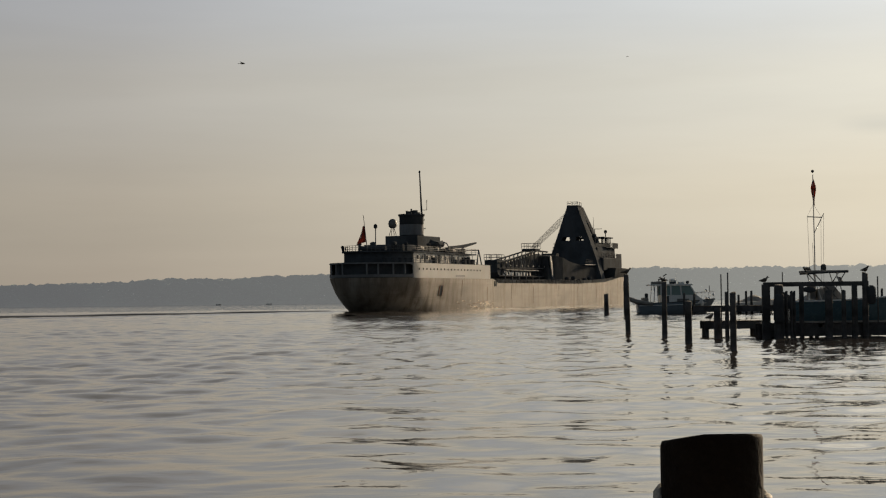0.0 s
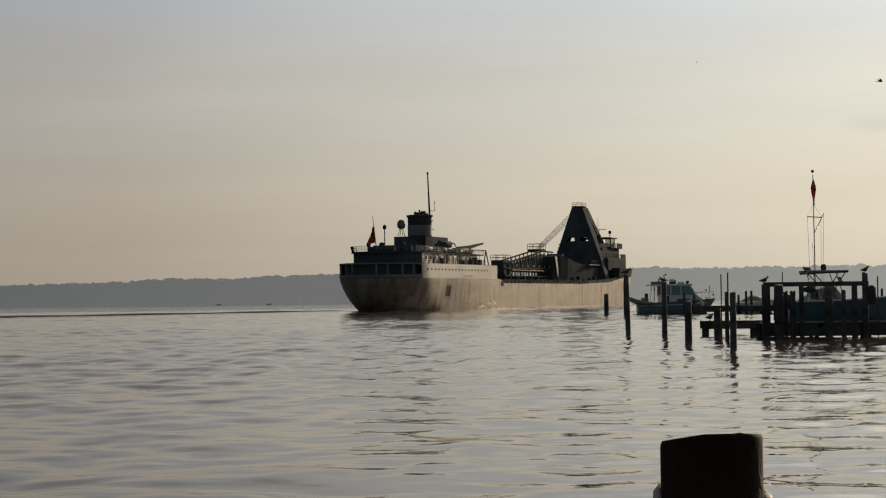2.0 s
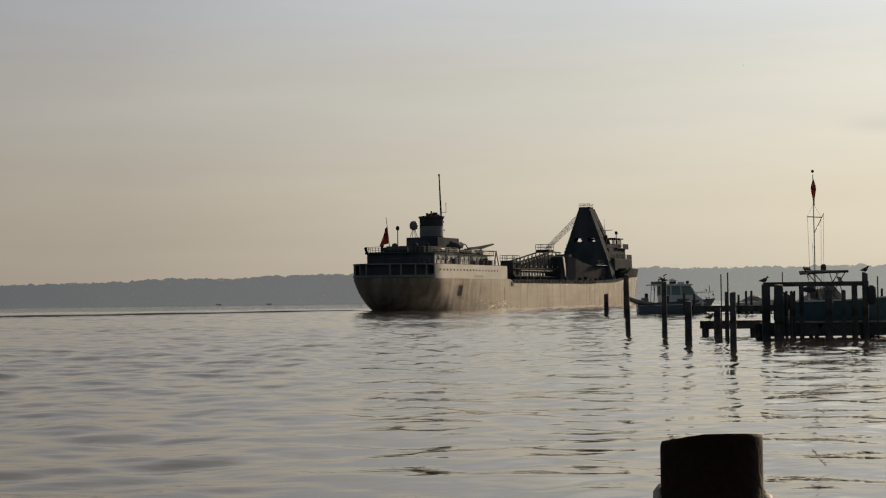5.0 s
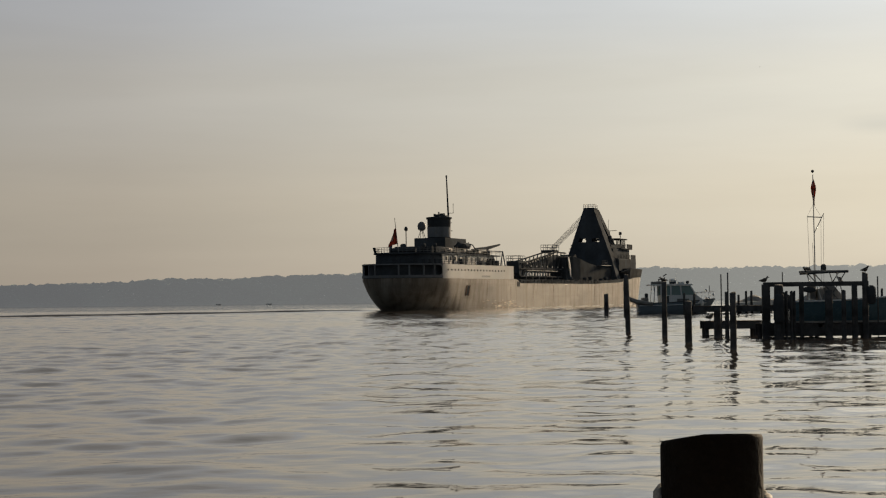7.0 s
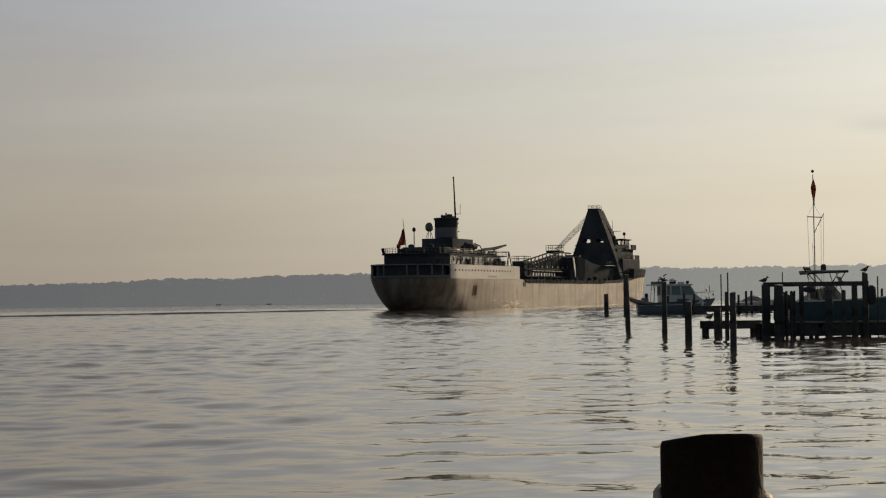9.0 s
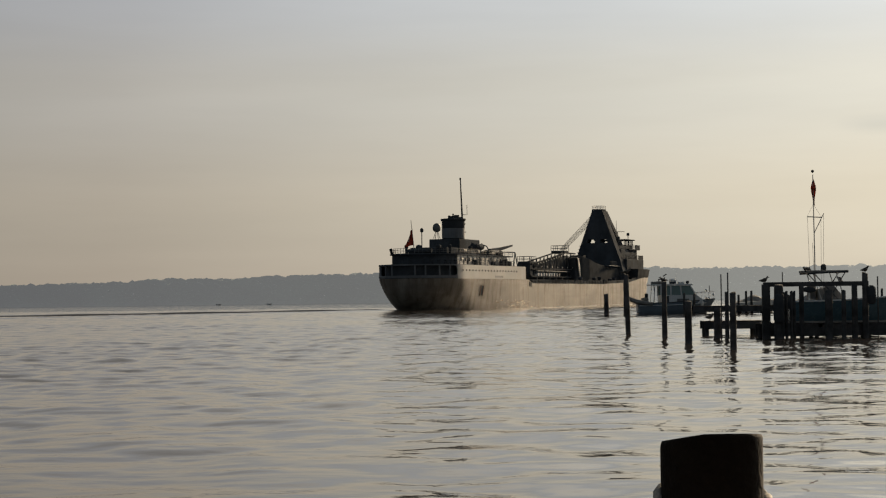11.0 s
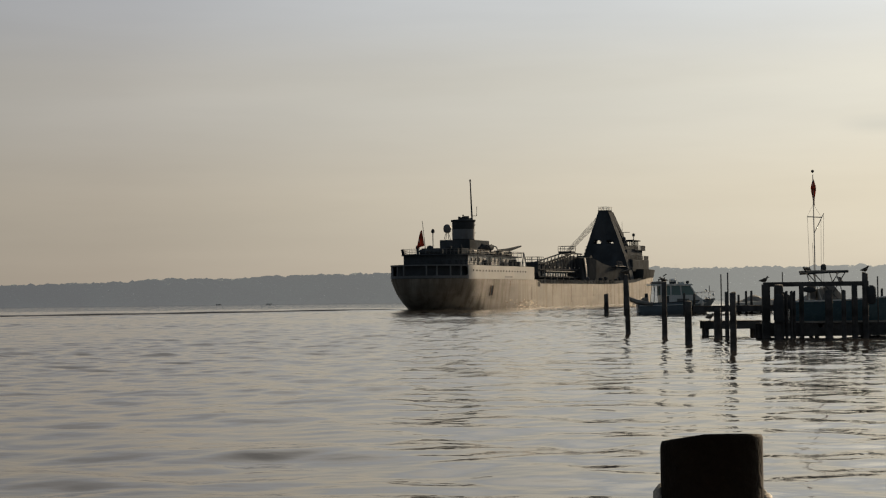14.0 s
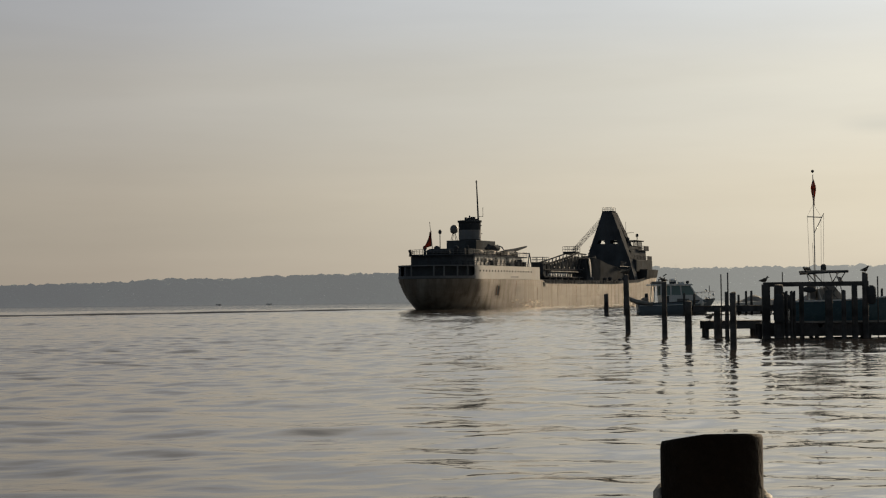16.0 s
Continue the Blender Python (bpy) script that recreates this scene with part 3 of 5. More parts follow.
    tube([(45.5, -7.5, 9.1), (46.8, -7.5, 12.2), (48.5, -7.5, 9.1)], 0.13, 6, bm)
    tube([(46.8, -7.5, 12.2), (46.8, -3.5, 12.2)], 0.1, 6, bm)
    part("gallows_frame", bm, DARK, ship)
    for x, y, w, h in ((38, -7.2, 1.3, 1.0), (39.8, -7.4, 0.9, 1.5), (33.5, -7.0, 1.6, 0.9), (42.8, -7.2, 1.2, 1.1), (22, -7.1, 1.0, 1.2)):
        part("deck_locker", box(x, x + w, y - 0.5, y + 0.5, 9.1, 9.1 + h, bevel=0.05), DARK, ship)
    rng = random.Random(21)
    for k in range(9):
        x = 16.5 + 3.1 * k
        y = -6.2 + rng.uniform(-0.6, 0.5)
        h = rng.uniform(0.5, 1.3)
        if k % 3 == 0:
            part("raft_canister", tube([(x, y, 11.9), (x + 1.5, y, 11.9)], 0.4, 10), MID, ship)
            part("raft_cradle", box(x + 0.2, x + 1.3, y - 0.35, y + 0.35, 11.35, 11.6), DARK, ship)
        elif k % 3 == 1:
            part("deck_box", box(x, x + rng.uniform(0.9, 2.0), y - 0.5, y + 0.5, 11.35, 11.35 + h, bevel=0.06), DARK, ship)
        else:
            part("ventilator", lathe([(0.22, 0), (0.22, h), (0.42, h + 0.1), (0.42, h + 0.5), (0.15, h + 0.6)], 10, centre=(x, y, 11.35)), DARK, ship)
    part("after_winch", tube([(8.5, -3.0, 11.9), (8.5, 2.0, 11.9)], 0.45, 10), DARK, ship)
    for k in range(5):
        part("mooring_bitt", lathe([(0.3, 0), (0.25, 0.7), (0.36, 0.75), (0.36, 0.95)], 8, centre=(3.2 + 1.6 * k, 0.9 - breadth(3.2 + 1.6 * k, 7.0), 9.1)), DARK, ship)
    # bright metal patches standing in for sun glints near the waterline, some rusty
    for k in range(70):
        x = rng.triangular(27, 58, 40)
        z = 0.15 + 1.7 * rng.random() ** 1.6
        part("paint_scuff", side_skin(x, rng.uniform(0.3, 2.4), z, rng.uniform(0.05, 0.22), rng), GLINT if k % 4 else RUST, ship)
    # broken white water along the hull
    for k in range(40):
        x = rng.uniform(48, 158)
        w = rng.uniform(1.0, 5.0)
        y = -breadth(x + w / 2, 0.0) - rng.uniform(0.3, 1.1)
        part("foam_fleck", slab([(x, y), (x + w * 0.4, y - rng.uniform(0.1, 0.35)), (x + w, y), (x + w * 0.5, y + 0.2)], -0.4, rng.uniform(0.05, 0.14)), FOAM, ship)
    # side marks
    def side_panel(x0, x1, z0, z1, out):
        return loft([[(x, -breadth(x, z) - d, z) for x, d in ((x0, out), (x1, out), (x1, -0.1), (x0, -0.1))] for z in (z0 + (z1 - z0) * k / 6 for k in range(7))], close=True)
    door = part("gangway_door", side_panel(21.8, 23.1, 2.9, 4.8, 0.05), BLACK, ship, "open black side door")
    part("door_frame", side_panel(21.55, 21.8, 2.8, 4.9, 0.09), RUST, door)
    part("door_frame", side_panel(23.1, 23.35, 2.8, 4.9, 0.09), RUST, door)
    part("name_bar", side_panel(29.5, 34.5, 6.55, 6.95, 0.07), MID, ship, "dark lettering bar")
    for x, w, z0, z1 in ((33.2, 0.2, 2.6, 5.9), (47.5, 0.3, 0.6, 4.6), (63, 0.08, 2.0, 5.0), (78, 0.22, 1.0, 5.0), (97, 0.1, 2.4, 5.0), (112, 0.3, 1.2, 4.9), (129, 0.16, 1.0, 5.2)):
        part("rust_run", rust_run(x, w, z0, z1), RUST, ship)
    for x in (52.0, 53.0):
        part("fairlead", box(x, x + 0.55, -9.06, -8.9, 4.7, 5.8, bevel=0.05), BLACK, ship)
    # hatches and deck clutter
    for k in range(12):
        x = 57 + 6.0 * k
        part("hatch_coaming", box(x, x + 3.8, -5.6, 5.6, 5.2, 6.3, bevel=0.06), DARK, ship)
    for k in range(15):
        x = 56 + 5.0 * k
        part("deck_bollard", lathe([(0.35, 0), (0.3, 0.8), (0.45, 0.85), (0.45, 1.05)], 8, centre=(x, -7.9, 5.2)), DARK, ship)
    rail([(x, -8.8) for x in (44, 80, 118)], 5.3, 1.0, ship, DARK, 2.5, 0.045, 3)
    rows = [[(x, -8.75 + dy, deck_z(x) - 0.1 + dz) for dy, dz in ((0, 0), (0, 0.85), (0.15, 0.85), (0.15, 0))] for x in (55, 70, 90, 112, 126, 140, 150)]
    part("deck_coaming", loft(rows, close=True), DARK, ship, "dark raised deck edge")
    # unloading boom
    boom = part("unloading_boom", loft([[(x, y, z) for x, z in ((75.2, 10.8), (80.0, 10.8), (80.0, 8.0), (79.0, 7.1), (76.4, 6.9), (75.4, 8.0))] for y in (-1.5, 1.5)], close=True), STEEL, ship, "long trussed conveyor boom lying along the deck")
    rail([(75.0, -1.5), (80, -1.5), (80, 1.5), (75.0, 1.5), (75.0, -1.5)], 10.8, 1.2, boom, STEEL, 1.3, 0.06, 2)
    def top_z(x):
        return float(np.interp(x, (76, 84, 104, 118, 128), (10.2, 11.0, 13.4, 13.2, 11.5)))
    for y in (-1.6, 1.6):
        part("lower_chord", tube([(76, y, 7.2), (110, y, 7.2)], 0.18, 6), BLACK, boom)
        part("middle_chord", tube([(76, y, 8.9), (110, y, 9.2)], 0.16, 6), BLACK, boom)
        part("upper_chord", tube([(x, y, top_z(x)) for x in (76, 84, 104, 112)], 0.18, 6), BLACK, boom)
        for k in range(11):
            x = 78 + 3.0 * k
            part("truss_post", tube([(x, y, 7.2), (x, y, top_z(x))], 0.10, 5), BLACK, boom)
            part("truss_brace", tube([(x, y, 9.0), (x + 3.0, y, top_z(x + 3.0))], 0.08, 5), BLACK, boom)
            part("truss_brace", tube([(x + 3.0, y, 7.2), (x, y, 9.0)], 0.07, 5), BLACK, boom)
    # Dark sheet added between the bars so the open truss looks dense.
    rows = [[(x, y, z) for y, z in ((-0.15, 9.15), (0.15, 9.15), (0.15, top_z(x) - 0.55), (-0.15, top_z(x) - 0.55))] for x in (82, 92, 104, 111)]
    part("boom_screen", loft(rows, close=True), DARK, boom, "dark backing sheet added inside the truss")
    part("conveyor_trough", box(76, 112, -1.2, 1.2, 8.3, 8.9, bevel=0.1), DARK, boom)
    part("sheave_platform", box(102, 106, -1.7, 1.7, 13.4, 13.9, bevel=0.06), BLACK, boom)
    rail([(102, -1.7), (106, -1.7), (106, 1.7), (102, 1.7), (102, -1.7)], 13.9, 1.3, boom, STEEL, 1.5, 0.06, 2)
    # Pale plates stand in for sunlit spots and bright gaps in the truss.
    for k in range(14):
        x = 80.5 + 2.1 * k
        part("gusset_plate", box(x, x + 0.34, -1.84, -1.76, top_z(x) - 0.5, top_z(x) - 0.2), PALE, boom, "pale fleck for a sunlit spot in the truss")
        if k % 2:
            part("gusset_plate", box(x + 0.8, x + 1.15, -1.84, -1.76, 9.5, 9.8), PALE, boom)
        if k < 9:
            part("idler_bracket", box(x, x + 0.5, -1.9, -1.72, 7.35, 8.1), PALE, boom, "pale plate for a bright gap under the truss")
    part("walkway_edge", box(80, 104, -1.95, -1.8, 8.55, 8.7), MID, boom)
    for k in range(7):
        part("roller_frame", box(79 + 5 * k, 79.5 + 5 * k, -2.0, 2.0, 6.3, 7.2), BLACK, boom)
    # loading hopper and hull of the slewing base
    part("transfer_house", loft([[(x, y * w, z) for y, z in ((-5.0, 5.3), (5.0, 5.3), (5.0, zt), (-5.0, zt))] for x, w, zt in ((109, 0.5, 12.2), (112, 0.7, 12.5), (116, 0.85, 11.9), (121, 0.95, 10.9), (127, 1.05, 10.3), (134, 1.15, 9.8), (146, 1.25, 9.6))], close=True), BLACK, ship, "dark sloping transfer house")
    part("elevator_chute", loft([[(x + d, -3.0 - e, z) for d, z in ((0, 12.3), (1.3, 12.1), (3.6, 7.2), (2.2, 7.0))] for x, e in ((108.6, 0.0), (108.6, 0.25))], close=True), PALE, ship, "pale steel chute")
    for k in range(26):
        x, y = 98 + 1.85 * k + rng.uniform(-0.6, 0.6), rng.uniform(-8.2, -6.6)
        h = rng.uniform(0.5, 1.4)
        if k % 4 == 0:
            part("deck_pipe", tube([(x, y, 5.2), (x, y, 5.2 + h), (x + rng.uniform(1, 4), y, 5.2 + h)], 0.14, 6), STEEL, ship)
        elif k % 4 == 1:
            part("ventilator", lathe([(0.3, 0), (0.3, h), (0.55, h + 0.15), (0.55, h + 0.6), (0.15, h + 0.75)], 10, centre=(x, y, 5.2)), STEEL, ship)
        else:
            part("deck_box", box(x, x + rng.uniform(0.8, 2.4), y - 0.6, y + 0.6, 5.2, 5.2 + h, bevel=0.08), DARK, ship)
    part("tower_walkway", box(128, 138.4, -6.3, -5.2, 10.3, 10.45), MID, ship)
    for x, z, b in ((129, 10.45, 6.2),):
        rail([(x, -b), (x + 6, -b)], z, 1.1, ship, STEEL, 1.2, 0.06, 3)
    for k in range(8):
        x, z = 112.5 + 3.1 * k, 12.2 if k < 2 else 10.8 if k < 5 else 9.5
        part("winch_gear", box(x, x + rng.uniform(0.8, 2.0), rng.uniform(-3.5, -2), rng.uniform(-1, 2), z, z + rng.uniform(0.3, 0.9), bevel=0.1), BLACK, ship)
    # A-frame tower
    tower = part("tower", a_frame(), STEEL, ship, "tall dark A-frame tower")
    part("tower_cap", box(138.6, 142.2, -1.5, 1.5, 25.6, 26.0, bevel=0.05), STEEL, tower)
    rail([(138.7, -1.4), (142.1, -1.4), (142.1, 1.4), (138.7, 1.4), (138.7, -1.4)], 26.0, 0.9, tower, PALE, 1.2, 0.05, 2)
    for k in range(9):
        part("hoist_cable", tube([(100.5 + 0.7 * k, -0.9 + 0.05 * k, 14.0), (139.5, 2.1 + 0.12 * k, 24.2 - 0.38 * k)], 0.035, 4), STEEL, tower)
    for k in range(7):
        z = 10.5 + 0.9 * k
        y = 6.6 - 0.33 * (z - 10.5)
        part("ladder_rung", box(138.3, 138.9, y - 0.3, y + 0.25, z, z + 0.25), STEEL, tower)
    for y in (-2.4, 2.4):
        part("back_leg", loft([[(x, y * w + d, z) for d in (-0.5, 0.5)] + [(x + 2.6, y * w + d, z) for d in (0.5, -0.5)] for x, z, w in ((154.5, 9.0, 1.6), (149.5, 16.5, 1.2), (141.0, 25.6, 0.4))], close=True), STEEL, tower)
    for pts in (((153, 10.0, 1.6), (149.6, 16.3, 1.4)), ((148.0, 18.4, 1.2), (141.0, 25.4, 0.5))):
        part("back_plating", loft([[(x, -1.7 * w, z), (x, 1.7 * w, z), (x + 2.2, 1.7 * w, z), (x + 2.2, -1.7 * w, z)] for x, z, w in pts], close=True), STEEL, tower)
    for y in (-1, 1):
        for rows in (((9.0, 6.9, 156.0, 3.9), (16.4, 4.6, 151.0, 2.9)), ((18.3, 3.9, 149.0, 2.5), (25.4, 1.4, 142.6, 1.1))):
            part("side_plating", loft([[(x, y * (b + d), z) for x, b in ((140.5, b0), (x1, b1)) for d in ((0, -0.2) if x < 141 else (-0.2, 0))] for z, b0, x1, b1 in rows], close=True), STEEL, tower)
    # forward houses
    house = part("forward_house", box(142, 160, -7.2, 7.2, 9.0, 12.3, bevel=0.2), DARK, ship, "dark forward accommodation house")
    part("texas_house", box(142, 159, -5.6, 5.6, 12.3, 15.1, bevel=0.2), DARK, house)
    part("texas_edge", box(143, 162, -6.6, 6.6, 12.25, 12.45), STEEL, house)
    part("winch_house", box(142.2, 150, -5.0, 5.0, 15.1, 16.1, bevel=0.15), DARK, house)
    part("bridge_deck", box(149, 160.5, -6.1, 6.1, 15.1, 15.35), STEEL, house)
    pilot = part("pilothouse", box(152, 159.5, -4.3, 4.3, 15.35, 16.5, bevel=0.1), DARK, house, "dark pilothouse with windows all round")
    part("pilothouse_roof", box(151.3, 160.2, -4.8, 4.8, 17.8, 18.1, bevel=0.06), DARK, pilot)
    for k in range(8):
        part("window_mullion", box(151.95, 152.15, -4.3 + 1.2 * k, -4.1 + 1.2 * k, 16.45, 17.85), DARK, pilot)
        part("window_mullion", box(159.35, 159.55, -4.3 + 1.2 * k, -4.1 + 1.2 * k, 16.45, 17.85), DARK, pilot)
    for k in range(7):
        for y in (-4.3, 4.15):
            part("window_mullion", box(152 + 1.2 * k, 152.25 + 1.2 * k, y, y + 0.15, 16.45, 17.85), DARK, pilot)
    rail([(149, -6.0), (160.4, -6.0)], 15.35, 1.1, house, STEEL, 1.2, 0.06, 3)
    part("wing_screen", box(155.5, 160.4, -6.1, -5.98, 15.35, 16.5), STEEL, house)
    rail([(143, -6.5), (161.9, -6.5)], 12.45, 1.1, house, STEEL, 1.5, 0.06, 3)
    part("wing_screen", box(157.0, 161.9, -6.6, -6.48, 12.45, 13.6), DARK, house)
    part("radar_mast", tube([(158, 0, 18.1), (158, 0, 23.6)], 0.1, 6, r1=0.04), STEEL, house)
    part("yard", tube([(157, 2.0, 20.4), (157, -2.6, 20.4)], 0.08, 5), STEEL, house)
    part("yard_post", tube([(157, 1.4, 18.1), (157, 1.4, 20.4)], 0.1, 5), STEEL, house)
    part("yard_post", tube([(157, -0.6, 18.1), (157, -0.6, 20.4)], 0.1, 5), STEEL, house)
    part("searchlight", lathe([(0.1, 0), (0.12, 1.1), (0.4, 1.2), (0.4, 1.8), (0.2, 2.0)], 10, centre=(158.5, -3.2, 18.1)), STEEL, house)
    part("radar_scanner", box(146.5, 146.8, -2.6, -0.2, 20.4, 20.65), STEEL, house)
    part("scanner_post", tube([(146.6, -1.4, 16.1), (146.6, -1.4, 20.4)], 0.12, 6), STEEL, house)
    for x, y, h in ((150.5, -4.0, 1.2), (144.5, -4.2, 2.4), (147.5, -3.8, 1.6)):
        part("ventilator", lathe([(0.25, 0), (0.25, h * 0.7), (0.45, h * 0.75), (0.45, h), (0.2, h + 0.1)], 10, centre=(x, y, 15.1 if x > 150 else 16.1)), STEEL, house)
    return ship, ensign


def a_frame():
    """Two leaning legs, plated between, with a pair of small openings under a cross beam."""
    bm = bmesh.new()
    x0, x1 = 138.5, 142.0
    def span(z):
        return float(np.interp(z, (5.3, 12.0, 25.8), (8.0, 6.3, 1.35)))
    zs = [5.3, 9, 12, 16.8, 17.8, 25.8]
    for za, zb in zip(zs, zs[1:]):
        a, b = span(za), span(zb)
        if za == 16.8:
            for s in (-1, 1):
                hexa(bm, [(x0, s * a, za), (x1, s * a, za), (x1, s * (a - 1.6), za), (x0, s * (a - 1.6), za), (x0, s * b, zb), (x1, s * b, zb), (x1, s * (b - 1.6), zb), (x0, s * (b - 1.6), zb)])
            hexa(bm, [(x0, -0.8, za), (x1, -0.8, za), (x1, 0.8, za), (x0, 0.8, za), (x0, -0.8, zb), (x1, -0.8, zb), (x1, 0.8, zb), (x0, 0.8, zb)])
        else:
            hexa(bm, [(x0, -a, za), (x1, -a, za), (x1, a, za), (x0, a, za), (x0, -b, zb), (x1, -b, zb), (x1, b, zb), (x0, b, zb)])
    return bm


ship, ensign = make_ship()


def make_wake():
    """Low ridges of water trailing behind the ship, in the ship's own space."""
    bm = bmesh.new()
    rng = random.Random(4)
    for y0, out, h, w, far in ((2.0, 0.88, 0.38, 1.1, 130), (2.0, 0.36, 0.2, 2.2, 200), (-6.0, -0.3, 0.25, 2.0, 60)):
        rows = []
        for k in range(121):
            d = far * k / 120
            f = min(1, d / 5) * (0.55 + 0.8 * math.exp(-d / 60))
            hh = h * f * (0.92 + 0.1 * math.sin(d * 0.37 + y0))
            y = y0 + out * d + 0.2 * math.sin(d * 0.21)
            rows.append([(6 - d + 0.6 * w * u * abs(out), y + w * u, -0.1 + (hh + 0.1) * math.cos(u * math.pi / 2) ** 2) for u in (-1, -0.6, -0.3, 0, 0.3, 0.6, 1)])
        loft(rows, bm)
    return tagged(new("wake", mesh_of("wake", bm, WATER, True)), "low smooth wake ridges trailing behind the freighter", "wake", kind="stuff")


wake = make_wake()


# ---- docks, piles and moored boats ----
def pile(x, y, h, r, lean=(0.0, 0.0), label="dark weathered timber mooring pile standing in the water"):
    """A tapered log with a worn uneven top, slightly leaning."""
    rng = random.Random(int(x * 100 + y * 7))
    rows = []
    for k in range(8):
        f = k / 7
        z = -1.2 + (h + 1.2) * f
        row = []
        for i in range(12):
            a = 2 * math.pi * i / 12
            rr = r * (1.06 - 0.12 * f) * (1 + 0.05 * math.sin(3 * a + x) + rng.uniform(-0.03, 0.03))
            row.append((rr * math.cos(a) + lean[0] * f, rr * math.sin(a) + lean[1] * f, z + (0.06 * math.sin(a + x) if k == 7 else 0)))
        rows.append(row)
    ob = new("mooring_post", mesh_of("mooring_post", loft(rows, close=True), WOOD, True))
    ob.location = (x, y, 0)
    return tagged(ob, label, "pile", "mooring piles")


def stand_gull(x, y, z, turn, dark=True, size=0.4, spread=False):
    g = thing("gull", "cormorant drying its wings on a pile" if spread else "gull standing still, dark against the light", "bird", pose(x, y, z, 0, 0, turn), "birds at rest")
    s = size
    body = [[(sx * s, math.cos(a) * w * s, zc * s + math.sin(a) * hh * s) for a in (2 * math.pi * k / 10 for k in range(10))] for sx, w, hh, zc in ((-0.66, 0.02, 0.02, 0.34), (-0.42, 0.12, 0.09, 0.38), (-0.15, 0.21, 0.2, 0.42), (0.1, 0.23, 0.24, 0.46), (0.28, 0.17, 0.2, 0.55), (0.38, 0.12, 0.14, 0.68), (0.45, 0.12, 0.13, 0.78), (0.56, 0.08, 0.08, 0.79), (0.62, 0.01, 0.01, 0.77))]
    part("body", loft(body, close=True), FEATHER, g, "", True)
    part("beak", tube([(0.58 * s, 0, 0.78 * s), (0.78 * s, 0, 0.74 * s)], 0.03 * s, 5, r1=0.01 * s), BLACK, g)
    for k in (-1, 1):
        part("leg", tube([(0.02 * s, 0.07 * s * k, 0.3 * s), (0.03 * s, 0.07 * s * k, 0.0)], 0.018 * s, 5), BLACK, g)
        if spread:
            part("wing", loft([[(a * s, k * b * s, c * s) for a, b, c in p] for p in (((0.2, 0.12, 0.55), (-0.1, 0.12, 0.5), (-0.12, 0.12, 0.47)), ((0.28, 0.5, 0.62), (-0.15, 0.5, 0.3), (-0.17, 0.5, 0.27)), ((0.1, 0.85, 0.5), (-0.2, 0.8, 0.2), (-0.2, 0.8, 0.17)))], close=True), FEATHER, g)
        else:
            part("wing", loft([[(sx * s, k * (0.2 + 0.06 * math.cos(a)) * s * f, (0.34 + 0.14 * f * 0.8 + 0.13 * math.sin(a) * f) * s) for a in (2 * math.pi * j / 8 for j in range(8))] for sx, f in ((-0.74, 0.12), (-0.4, 0.7), (0.0, 1.0), (0.22, 0.6))], close=True), FEATHER, g, "", True)
    return g


def plank_dock(name, label, x0, x1, y0, y1, top, planks, deep=0.45):
    d = thing(name, label, "dock")
    part("stringer", box(x0, x1, y0, y0 + 0.12, top - deep, top - 0.05), WOOD, d)
    part("stringer", box(x0, x1, y1 - 0.12, y1, top - deep, top - 0.05), WOOD, d)
    n = int((x1 - x0) / 0.16)
    me = mesh_of("plank", box(-0.07, 0.07, y0 - 0.05, y1 + 0.05, top - 0.045, top, bevel=0.008), WOODTOP)
    for k in range(min(n, planks)):
        p = part("plank", me, None, d)
        p.location = (x0 + 0.08 + 0.16 * k, 0, 0)
    for k in range(int((x1 - x0) / 3) + 1):
        x = min(x0 + 0.2 + 3.0 * k, x1 - 0.2)
        part("dock_post", tube([(x, y0 + 0.3, -1), (x, y0 + 0.3, top - 0.05)], 0.13, 8), WOOD, d)
        part("dock_post", tube([(x, y1 - 0.3, -1), (x, y1 - 0.3, top - 0.05)], 0.13, 8), WOOD, d)
    return d


def boat_hull(length, beam, free, flare=0.25, rake=0.12):
    """An open shell: x forward, stern at 0."""
    rows = []
    for k in range(13):
        u = k / 12
        w = beam / 2 * (0.88 + 0.12 * min(1, u * 3)) * (1 - max(0, (u - 0.55) / 0.45) ** 2.2) ** 0.7 if u < 1 else 0.0
        top = free * (1 + 0.35 * u ** 2)
        x = length * u
        out = []
        for y, z in ((1, 1), (1 - flare * 0.5, 0.45), (1 - flare, 0.0), (0.5, -0.18), (0, -0.28)):
            out.append((x - rake * length * u ** 3 * (1 - max(z, 0)) * 1.0, y * w, z * top))
        rows.append(out + [(a, -b, c) for a, b, c in out[-2::-1]])
    bm = loft(rows)
    bm.faces.new([bm.verts[i] for i in range(0)] or [v for v in list(bm.verts)[:9]])
    bm.verts.ensure_lookup_table()
    return bm


def deck_of(length, beam, free, inset=0.05, drop=0.12):
    out = []
    for k in range(13):
        u = k / 12
        w = beam / 2 * (0.88 + 0.12 * min(1, u * 3)) * (1 - max(0, (u - 0.55) / 0.45) ** 2.2) ** 0.7 if u < 1 else 0.0
        out.append((length * u, w - inset if w > inset else 0.0, free * (1 + 0.35 * u ** 2) - drop))
    rows = [[(x, -w, z) for x, w, z in out], [(x, w, z) for x, w, z in out]]
    return loft(rows)


